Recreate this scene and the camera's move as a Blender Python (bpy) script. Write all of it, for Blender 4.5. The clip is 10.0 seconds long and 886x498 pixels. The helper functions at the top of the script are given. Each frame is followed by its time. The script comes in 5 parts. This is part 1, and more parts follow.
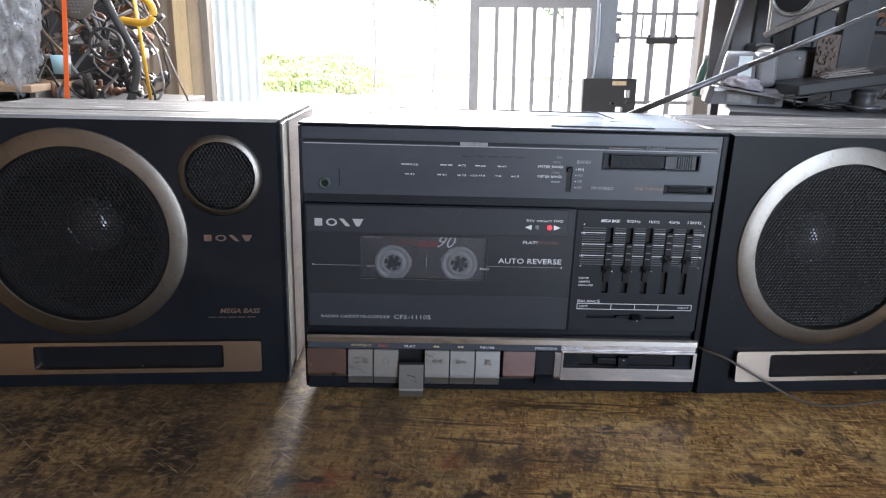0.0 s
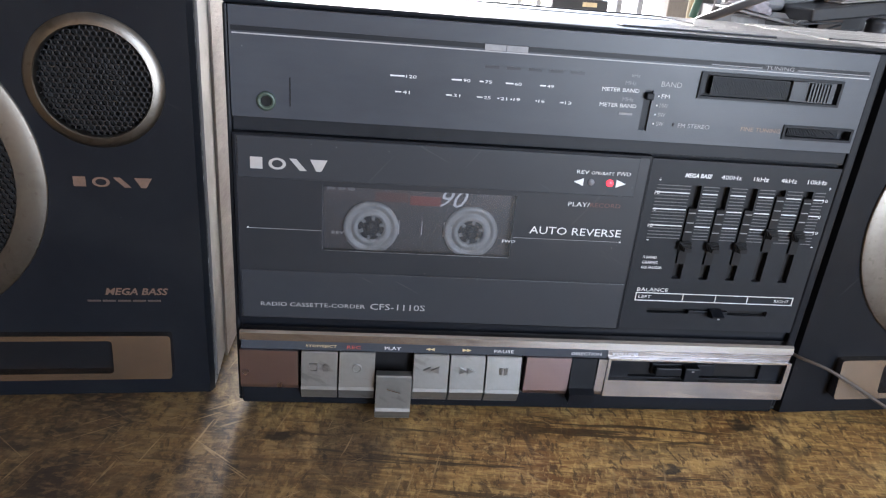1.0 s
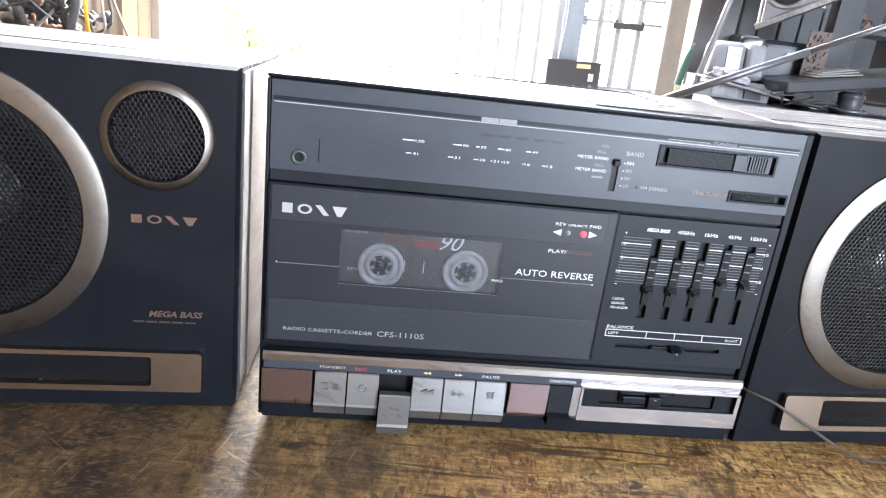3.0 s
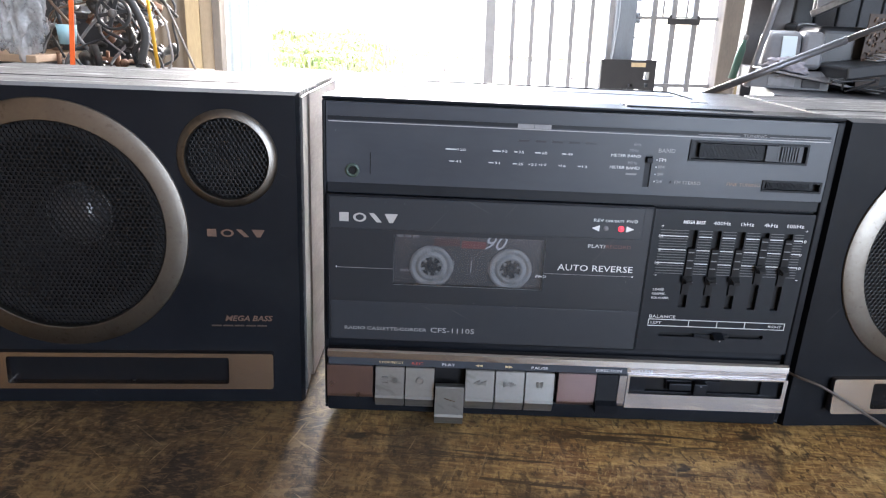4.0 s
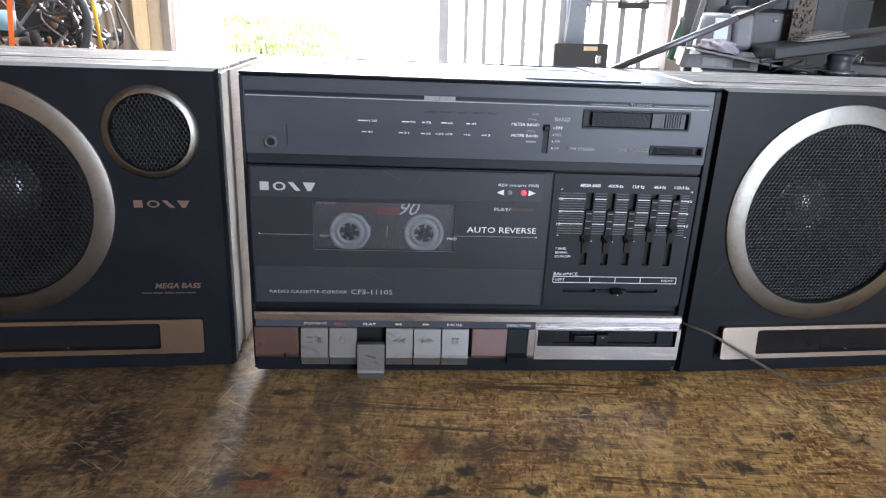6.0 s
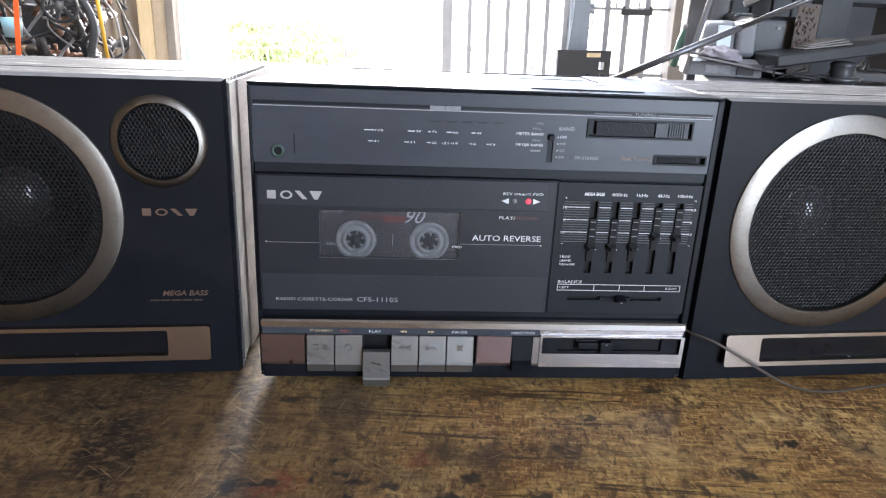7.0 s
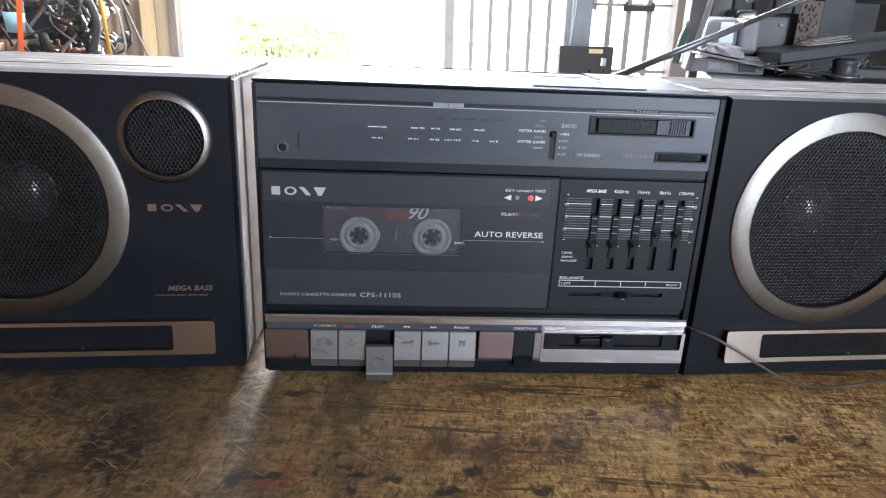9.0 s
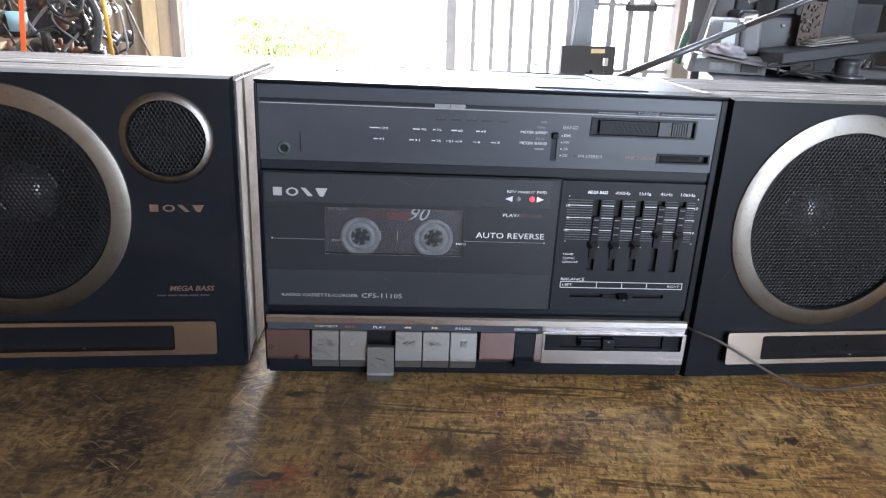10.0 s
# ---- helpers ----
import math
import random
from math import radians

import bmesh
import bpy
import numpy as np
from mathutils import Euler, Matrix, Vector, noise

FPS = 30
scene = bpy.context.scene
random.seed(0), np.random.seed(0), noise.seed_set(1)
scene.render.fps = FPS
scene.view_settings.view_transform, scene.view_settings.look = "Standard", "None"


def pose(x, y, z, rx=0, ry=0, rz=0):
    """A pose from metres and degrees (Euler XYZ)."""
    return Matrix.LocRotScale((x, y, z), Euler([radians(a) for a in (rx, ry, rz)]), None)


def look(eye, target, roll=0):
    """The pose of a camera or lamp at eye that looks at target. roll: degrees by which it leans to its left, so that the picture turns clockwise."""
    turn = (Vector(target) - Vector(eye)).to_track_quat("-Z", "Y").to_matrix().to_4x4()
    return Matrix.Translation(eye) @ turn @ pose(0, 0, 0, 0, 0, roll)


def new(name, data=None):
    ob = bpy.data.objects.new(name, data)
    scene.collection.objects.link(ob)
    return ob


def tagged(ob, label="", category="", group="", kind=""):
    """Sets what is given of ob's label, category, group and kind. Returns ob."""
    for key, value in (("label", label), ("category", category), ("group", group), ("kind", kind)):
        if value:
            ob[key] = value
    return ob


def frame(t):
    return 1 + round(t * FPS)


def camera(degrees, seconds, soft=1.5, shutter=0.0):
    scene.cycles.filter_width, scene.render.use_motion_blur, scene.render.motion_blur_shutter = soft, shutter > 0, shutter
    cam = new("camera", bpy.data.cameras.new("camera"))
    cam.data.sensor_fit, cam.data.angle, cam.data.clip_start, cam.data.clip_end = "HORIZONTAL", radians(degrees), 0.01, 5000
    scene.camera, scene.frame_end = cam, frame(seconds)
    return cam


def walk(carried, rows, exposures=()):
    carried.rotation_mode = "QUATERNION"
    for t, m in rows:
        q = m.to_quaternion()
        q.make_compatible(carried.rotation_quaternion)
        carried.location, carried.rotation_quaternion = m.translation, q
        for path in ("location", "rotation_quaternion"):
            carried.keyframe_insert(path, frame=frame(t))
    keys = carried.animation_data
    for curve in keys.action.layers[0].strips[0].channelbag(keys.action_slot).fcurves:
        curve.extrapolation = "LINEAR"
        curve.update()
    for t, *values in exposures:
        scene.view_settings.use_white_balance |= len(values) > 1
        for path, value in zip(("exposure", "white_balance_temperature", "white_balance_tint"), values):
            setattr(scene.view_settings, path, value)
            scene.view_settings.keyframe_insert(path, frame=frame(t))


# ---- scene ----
cam = camera(66.3, 10.0, 1.2)
PATH = [
    (0, (-0.048, -0.411, 0.2278), (0.011, 1.503, -0.3472), 1.7),
    (0.5, (-0.047, -0.386, 0.2238), (0.024, 1.523, -0.3682), 3.5),
    (0.8, (-0.064, -0.322, 0.2158), (0.117, 1.532, -0.5122), 5.1),
    (1, (-0.066, -0.266, 0.1998), (0.14, 1.564, -0.5802), 5),
    (1.2, (-0.062, -0.21, 0.2198), (0.294, 1.512, -0.7342), 6.8),
    (1.5, (-0.046, -0.179, 0.2088), (0.388, 1.499, -0.7902), 9.7),
    (1.7, (-0.049, -0.186, 0.1968), (0.328, 1.532, -0.7542), 8.1),
    (2, (-0.048, -0.225, 0.1788), (0.268, 1.548, -0.6912), 7.4),
    (2.2, (-0.054, -0.263, 0.2028), (0.183, 1.547, -0.6152), 6.4),
    (2.5, (-0.071, -0.3, 0.2078), (0.171, 1.566, -0.4672), 6.5),
    (3.8, (-0.075, -0.329, 0.2218), (0.062, 1.564, -0.4082), 6.2),
    (4, (-0.068, -0.34, 0.2178), (-0.03, 1.557, -0.4132), 2.7),
    (4.2, (-0.072, -0.333, 0.2208), (0.015, 1.547, -0.4552), 2.7),
    (4.5, (-0.051, -0.348, 0.2038), (0.129, 1.528, -0.4652), 2.7),
    (5, (-0.049, -0.369, 0.2118), (0.086, 1.512, -0.4542), 3.1),
    (5.5, (-0.042, -0.369, 0.2148), (0.109, 1.511, -0.4532), 2.5),
    (7, (-0.044, -0.372, 0.2178), (0.096, 1.515, -0.4302), 2.5),
    (7.5, (-0.044, -0.373, 0.2188), (0.089, 1.515, -0.4272), 2.3),
    (8, (-0.045, -0.375, 0.2198), (0.085, 1.508, -0.4412), 2.4),
    (8.5, (-0.045, -0.375, 0.2198), (0.088, 1.508, -0.4422), 2.5),
    (9, (-0.045, -0.375, 0.2188), (0.091, 1.508, -0.4402), 2.6),
    (9.5, (-0.045, -0.375, 0.2198), (0.087, 1.507, -0.4432), 2.6),
    (10, (-0.045, -0.375, 0.2198), (0.087, 1.508, -0.4412), 2.7),
]
EXPOSURE = [(t, e, k, 15) for t, e, k in ((0.0, 2.86, 6000), (0.5, 2.91, 6050), (0.8, 3.11, 6100), (1.0, 3.49, 6150), (1.2, 3.76, 6500), (1.5, 4.31, 6600), (1.7, 4.68, 6600), (2.0, 4.93, 6600), (2.2, 4.88, 6450), (2.5, 4.71, 6250), (4.0, 3.21, 6000), (4.5, 3.31, 6000), (5.5, 3.36, 6000), (7.0, 3.31, 6000), (10.0, 3.31, 6000))]
walk(cam, [(t, look(eye, target, roll)) for t, eye, target, roll in PATH], EXPOSURE)

# ---- light ----
SUN_TURN, SUN_UP = 20.0, 58.0
world = bpy.data.worlds.new("sky")
scene.world = world
world.use_nodes = True
wn = world.node_tree.nodes
sky = wn.new("ShaderNodeTexSky")
sky.sky_type, sky.sun_disc = "NISHITA", False
sky.sun_elevation, sky.sun_rotation = radians(SUN_UP), radians(SUN_TURN)
sky.dust_density = 1.5
wn["Background"].inputs["Strength"].default_value = 0.15
world.node_tree.links.new(sky.outputs[0], wn["Background"].inputs["Color"])
sun = new("sun", bpy.data.lights.new("sun", "SUN"))
sun.data.energy, sun.data.angle, sun.data.color = 5.0, radians(0.5), (1.0, 0.95, 0.88)
sun_way = Vector((math.sin(radians(SUN_TURN)) * math.cos(radians(SUN_UP)), math.cos(radians(SUN_TURN)) * math.cos(radians(SUN_UP)), math.sin(radians(SUN_UP))))
sun.matrix_world = look(sun_way * 30, (0, 0, 0))


def sky_opening(name, place, target, w, h, power, colour=(0.88, 0.95, 1.0)):
    lamp = new(name, bpy.data.lights.new(name, "AREA"))
    lamp.data.shape, lamp.data.size, lamp.data.size_y = "RECTANGLE", w, h
    lamp.data.energy, lamp.data.color = power, colour
    lamp.matrix_world = look(place, target)
    return lamp


# daylight in the open rear doorway, behind and well to the right
sky_opening("rear_daylight", (1.45, -2.96, 0.58), (1.2, 0, 0.5), 1.2, 2.6, 18.6, (0.84, 0.93, 1.0))

# added fill from above the aisle that brightens the scrap racks, opening assumed
sky_opening("overhead_fill", (0.0, 1.75, 2.18), (0.0, 1.75, 0.0), 3.4, 0.5, 17.0)

# daylight in the upper half of the open front doorway
sky_opening("door_daylight", (-0.4, 4.44, 1.12), (-0.25, 0, 0.2), 1.9, 0.84, 80.0, (1.0, 0.91, 0.78))

# ---- materials ----


def material(name, colour, rough=0.5, metal=0.0, second=None, scale=30.0, stretch=(1, 1, 1), amount=0.5, bump=0.0, bump_scale=200.0, rough_var=0.12, coat=0.0, spec=0.5):
    """A principled surface whose colour, gloss and relief vary at two scales."""
    m = bpy.data.materials.new(name)
    m.use_nodes = True
    n, l = m.node_tree.nodes, m.node_tree.links
    p = n["Principled BSDF"]
    p.inputs["Metallic"].default_value = metal
    p.inputs["Coat Weight"].default_value = coat
    p.inputs["Specular IOR Level"].default_value = spec
    tc, mp = n.new("ShaderNodeTexCoord"), n.new("ShaderNodeMapping")
    mp.inputs["Scale"].default_value = stretch
    l.new(tc.outputs["Object"], mp.inputs["Vector"])
    big, fine, mix, cmix = n.new("ShaderNodeTexNoise"), n.new("ShaderNodeTexNoise"), n.new("ShaderNodeMath"), n.new("ShaderNodeMixRGB")
    big.inputs["Scale"].default_value, big.inputs["Detail"].default_value = scale, 6
    fine.inputs["Scale"].default_value, fine.inputs["Detail"].default_value = scale * 9, 3
    l.new(mp.outputs[0], big.inputs["Vector"]), l.new(mp.outputs[0], fine.inputs["Vector"])
    mix.operation = "MULTIPLY_ADD"
    mix.inputs[1].default_value = 0.6
    half = n.new("ShaderNodeMath")
    half.operation, half.inputs[1].default_value = "MULTIPLY", 0.4
    l.new(fine.outputs[0], half.inputs[0]), l.new(big.outputs[0], mix.inputs[0]), l.new(half.outputs[0], mix.inputs[2])
    ramp = n.new("ShaderNodeMapRange")
    ramp.inputs["From Min"].default_value, ramp.inputs["From Max"].default_value = 0.35, 0.65
    ramp.inputs["To Max"].default_value = amount
    l.new(mix.outputs[0], ramp.inputs["Value"]), l.new(ramp.outputs[0], cmix.inputs["Fac"])
    second = second or tuple(c * 0.6 for c in colour)
    cmix.inputs["Color1"].default_value, cmix.inputs["Color2"].default_value = (*colour, 1), (*second, 1)
    l.new(cmix.outputs[0], p.inputs["Base Color"])
    rr = n.new("ShaderNodeMapRange")
    rr.inputs["To Min"].default_value, rr.inputs["To Max"].default_value = max(0.02, rough - rough_var), min(1, rough + rough_var)
    l.new(mix.outputs[0], rr.inputs["Value"]), l.new(rr.outputs[0], p.inputs["Roughness"])
    if bump:
        bn, b = n.new("ShaderNodeTexNoise"), n.new("ShaderNodeBump")
        bn.inputs["Scale"].default_value, bn.inputs["Detail"].default_value = bump_scale, 4
        b.inputs["Strength"].default_value, b.inputs["Distance"].default_value = bump, 0.001
        l.new(mp.outputs[0], bn.inputs["Vector"]), l.new(bn.outputs[0], b.inputs["Height"]), l.new(b.outputs[0], p.inputs["Normal"])
    return m


def glow(name, colour, strength):
    m = material(name, colour, 0.3)
    p = m.node_tree.nodes["Principled BSDF"]
    p.inputs["Emission Color"].default_value, p.inputs["Emission Strength"].default_value = (*colour, 1), strength
    return m


def clear(name, tint, rough=0.05, gloss=0.06):
    m = bpy.data.materials.new(name)
    m.use_nodes = True
    n, l = m.node_tree.nodes, m.node_tree.links
    n.remove(n["Principled BSDF"])
    t, g, x = n.new("ShaderNodeBsdfTransparent"), n.new("ShaderNodeBsdfGlossy"), n.new("ShaderNodeMixShader")
    t.inputs["Color"].default_value, g.inputs["Roughness"].default_value = (*tint, 1), rough
    fr = n.new("ShaderNodeFresnel")
    fr.inputs["IOR"].default_value = 1.45
    l.new(fr.outputs[0], x.inputs["Fac"])
    l.new(t.outputs[0], x.inputs[1]), l.new(g.outputs[0], x.inputs[2]), l.new(x.outputs[0], n["Material Output"].inputs[0])
    return m


BLACK = material("black_plastic", (0.0048, 0.0058, 0.0083), 0.4, 0, (0.008, 0.0095, 0.0125), 18, amount=0.6, bump=0.06, bump_scale=1500, spec=0.13)
PANEL = material("panel_black", (0.031, 0.0365, 0.046), 0.34, 0, (0.042, 0.048, 0.058), 14, (0.6, 1, 2), 0.7, 0.06, 1200, 0.2, spec=0.27)
GREYP = material("panel_grey", (0.024, 0.027, 0.0325), 0.38, 0, (0.02, 0.0225, 0.0275), 20, amount=0.6, bump=0.04, bump_scale=1500, spec=0.25)
EQM = material("equaliser_black", (0.0105, 0.012, 0.015), 0.4, 0, (0.0155, 0.0175, 0.0215), 18, amount=0.7, bump=0.05, bump_scale=1300, spec=0.15)
DOORB = material("smoked_door_plastic", (0.0135, 0.0155, 0.0195), 0.4, 0, (0.016, 0.018, 0.0225), 20, rough_var=0.03, spec=0.28)
ROSE = material("rose_tinted_silver", (0.46, 0.365, 0.375), 0.28, 1.0, (0.39, 0.31, 0.32), 14, (1, 1, 1), 0.5, 0.0, 900, 0.03)
SATINMARK = material("satin_silver_mark", (0.42, 0.42, 0.43), 0.4, 0.5, (0.34, 0.34, 0.35), 90)
GLOSSB = material("gloss_black", (0.006, 0.0065, 0.008), 0.18, 0, (0.009, 0.0095, 0.011), 20, spec=0.2)
DEEP = material("dark_recess", (0.006, 0.006, 0.007), 0.6, spec=0.2)
# paler copy of the cabinet vinyl: daylight on this flank put into the colour
SIDEM = material("daylit_worn_side_vinyl", (0.36, 0.315, 0.29), 0.4, 0, (0.22, 0.19, 0.175), 30, (2.4, 0.4, 2.4), 0.8, 0.3, 420, 0.15)
RIMM = material("grey_rim_plastic", (0.06, 0.058, 0.06), 0.4, 0, (0.04, 0.039, 0.04), 30)
# glossier, slightly paler copy of the vinyl, its pale tone standing for sky glare
SHELLM = material("glare_paled_shell_vinyl", (0.03, 0.029, 0.03), 0.34, 0, (0.12, 0.115, 0.115), 40, (0.4, 2.4, 2.4), 0.65, 0.3, 420, 0.2)
VINYL = material("woodgrain_vinyl", (0.026, 0.025, 0.025), 0.5, 0, (0.11, 0.104, 0.102), 34, (0.22, 2.6, 2.6), 0.9, 0.6, 420, 0.2, spec=0.26)
# silver warmed in its colour for the bench reflected in the trims
PORTM = material("bench_tinted_port_metal", (0.37, 0.322, 0.28), 0.26, 1.0, (0.3, 0.256, 0.22), 14, (1, 1, 1), 0.5, 0.0, 900, 0.03)
SILVER = material("brushed_silver", (0.42, 0.395, 0.388), 0.26, 1.0, (0.35, 0.328, 0.32), 14, (1, 1, 1), 0.5, 0.0, 900, 0.03)
KEYMAT = material("satin_silver_keys", (0.255, 0.26, 0.26), 0.36, 0.85, (0.18, 0.185, 0.185), 60, (1, 1, 1), 0.4, 0.03, 900, 0.06)
RING = material("ring_metal", (0.165, 0.154, 0.139), 0.36, 1.0, (0.112, 0.1, 0.086), 60, (1, 1, 1), 0.5, 0.02, 900, 0.06)
WHITE = material("white_print", (0.6, 0.61, 0.62), 0.5, 0, (0.5, 0.5, 0.52), 120)
PALEP = material("pale_grey_print", (0.3, 0.3, 0.31), 0.5, 0, (0.22, 0.22, 0.23), 120)
FINEP = material("fine_grey_print", (0.085, 0.088, 0.092), 0.5, 0, (0.045, 0.047, 0.05), 200)
FADED = material("faded_print", (0.2, 0.2, 0.21), 0.5, 0, (0.1, 0.1, 0.11), 200)
BRONZE = material("worn_bronze_print", (0.145, 0.092, 0.068), 0.4, 0.3, (0.06, 0.04, 0.032), 150)
FAINT = material("rubbed_print", (0.05, 0.034, 0.027), 0.5, 0, (0.03, 0.022, 0.018), 200)
REDP = material("red_print", (0.42, 0.06, 0.04), 0.5, 0, (0.25, 0.05, 0.04), 150)
FADEDRED = material("faded_red_print", (0.12, 0.035, 0.03), 0.5, 0, (0.06, 0.03, 0.03), 200)
TANP = material("tan_print", (0.26, 0.175, 0.12), 0.5, 0, (0.13, 0.09, 0.065), 180)
GOLDP = material("gold_print", (0.6, 0.48, 0.25), 0.5, 0, (0.45, 0.36, 0.2), 150)
CHROME = material("dull_chrome", (0.14, 0.14, 0.15), 0.4, 0.7, (0.1, 0.1, 0.105), 60)
MESHM = material("grille_metal", (0.0055, 0.0058, 0.0066), 0.36, 0.1, (0.0095, 0.0095, 0.01), 40, spec=0.18)
CONE = material("cone_paper", (0.01, 0.01, 0.0105), 0.7, 0, (0.018, 0.0175, 0.017), 60, spec=0.25)
CAP = material("dust_cap", (0.1, 0.1, 0.104), 0.14, 0.15, (0.065, 0.065, 0.067), 30, spec=0.9)



def wear(m, colour, turn, stretch, scale, low, high, amount, rough=None):
    """Adds scratches, specks or rubbed spots of another colour to a surface."""
    n, l = m.node_tree.nodes, m.node_tree.links
    p = n["Principled BSDF"]
    tc, mp, t, r, k, mx = (n.new("ShaderNode" + kind) for kind in ("TexCoord", "Mapping", "TexNoise", "MapRange", "Math", "MixRGB"))
    mp.vector_type = "TEXTURE"
    mp.inputs["Rotation"].default_value, mp.inputs["Scale"].default_value = turn, stretch
    t.inputs["Scale"].default_value, t.inputs["Detail"].default_value = scale, 3
    r.inputs["From Min"].default_value, r.inputs["From Max"].default_value = low, high
    k.operation, k.inputs[1].default_value = "MULTIPLY", amount
    mx.inputs["Color2"].default_value = (*colour, 1)
    was = p.inputs["Base Color"].links[0].from_socket
    l.new(tc.outputs["Object"], mp.inputs["Vector"]), l.new(mp.outputs[0], t.inputs["Vector"]), l.new(t.outputs[0], r.inputs["Value"])
    l.new(r.outputs[0], k.inputs[0]), l.new(k.outputs[0], mx.inputs["Fac"]), l.new(was, mx.inputs["Color1"]), l.new(mx.outputs[0], p.inputs["Base Color"])


for m_, tone in ((BLACK, 0.05), (PANEL, 0.09), (GREYP, 0.09), (DOORB, 0.07)):
    wear(m_, (tone, tone, tone * 1.05), (0, 0.5, 0), (14, 1, 1), 420, 0.72, 0.78, 0.25)
    wear(m_, (tone, tone, tone * 1.05), (0, -0.9, 0), (18, 1, 1), 380, 0.72, 0.78, 0.25)
    wear(m_, (tone * 2, tone * 2, tone * 2), (0, 0, 0), (1, 1, 1), 420, 0.74, 0.8, 0.6)
    wear(m_, (tone * 0.7, tone * 0.7, tone * 0.72), (0, 0.2, 0), (2, 1, 1), 22, 0.5, 0.75, 0.14)
wear(RING, (0.07, 0.062, 0.052), (0, 0, 0), (1, 1, 1), 330, 0.62, 0.7, 0.4)
wear(RING, (0.08, 0.07, 0.058), (0, 0.4, 0), (1, 1, 1), 70, 0.56, 0.7, 0.4)
wear(SILVER, (0.2, 0.165, 0.14), (0, 0.3, 0), (4, 1, 1), 180, 0.6, 0.7, 0.5)
wear(SILVER, (0.62, 0.58, 0.54), (0, 0.1, 0), (10, 1, 1), 240, 0.62, 0.7, 0.5)
wear(KEYMAT, (0.14, 0.14, 0.135), (0, 0.4, 0), (3, 1, 1), 260, 0.6, 0.7, 0.55)
wear(VINYL, (0.3, 0.29, 0.28), (0, 0, 0.1), (5, 1, 1), 110, 0.56, 0.66, 0.6)
wear(VINYL, (0.012, 0.012, 0.012), (0, 0, 0), (12, 1, 1), 260, 0.52, 0.62, 0.75)
wear(VINYL, (0.42, 0.41, 0.4), (0, 0, -0.04), (9, 1, 1), 170, 0.6, 0.67, 0.75)
wear(VINYL, (0.32, 0.31, 0.3), (0, 0, 0), (1, 1, 1), 700, 0.62, 0.72, 0.55)

# ---- mesh tools ----


def mesh_ob(name, bm, mat, parent=None, label=""):
    bmesh.ops.recalc_face_normals(bm, faces=bm.faces)
    me = bpy.data.meshes.new(name)
    bm.to_mesh(me)
    bm.free()
    me.materials.append(mat)
    ob = new(name, me)
    if parent:
        ob.parent = parent
    return tagged(ob, label)


part = mesh_ob
ORIGIN = Matrix.Identity(4)  # where the group now being built has its own zero


def thing(name, m, label, category, group="", kind=""):
    ob = new(name)
    ob.empty_display_size = 0.05
    ob.matrix_world = ORIGIN @ m
    return tagged(ob, label, category, group, kind)


def add_box(bm, x0, x1, y0, y1, z0, z1, bevel=0.0, seg=2):
    b = bmesh.new()
    bmesh.ops.create_cube(b, size=1, matrix=Matrix.Translation(((x0 + x1) / 2, (y0 + y1) / 2, (z0 + z1) / 2)) @ Matrix.Diagonal((x1 - x0, y1 - y0, z1 - z0, 1)))
    if bevel:
        bmesh.ops.bevel(b, geom=b.edges[:], offset=bevel, segments=seg, profile=0.5, affect="EDGES")
    me = bpy.data.meshes.new("tmp")
    b.to_mesh(me)
    b.free()
    bm.from_mesh(me)
    bpy.data.meshes.remove(me)
    return bm


def box(x0, x1, y0, y1, z0, z1, bevel=0.0, seg=2):
    return add_box(bmesh.new(), x0, x1, y0, y1, z0, z1, bevel, seg)


def lathe(profile, steps=48, centre=(0, 0, 0), axis="y", bm=None, sharp=()):
    """Turns (radius, along) pairs round an axis."""
    bm = bm or bmesh.new()
    rings = []
    for r, a in profile:
        ring = []
        for k in range(steps):
            c, s = r * math.cos(2 * math.pi * k / steps), r * math.sin(2 * math.pi * k / steps)
            v = {"y": (c, a, s), "z": (c, s, a), "x": (a, c, s)}[axis]
            ring.append(bm.verts.new(Vector(v) + Vector(centre)))
        rings.append(ring)
    for a, b in zip(rings, rings[1:]):
        for k in range(steps):
            f = bm.faces.new((a[k], a[(k + 1) % steps], b[(k + 1) % steps], b[k]))
            f.smooth = True
    for i in sharp:
        for k in range(steps):
            bm.edges.get((rings[i][k], rings[i][(k + 1) % steps])).smooth = False
    return bm


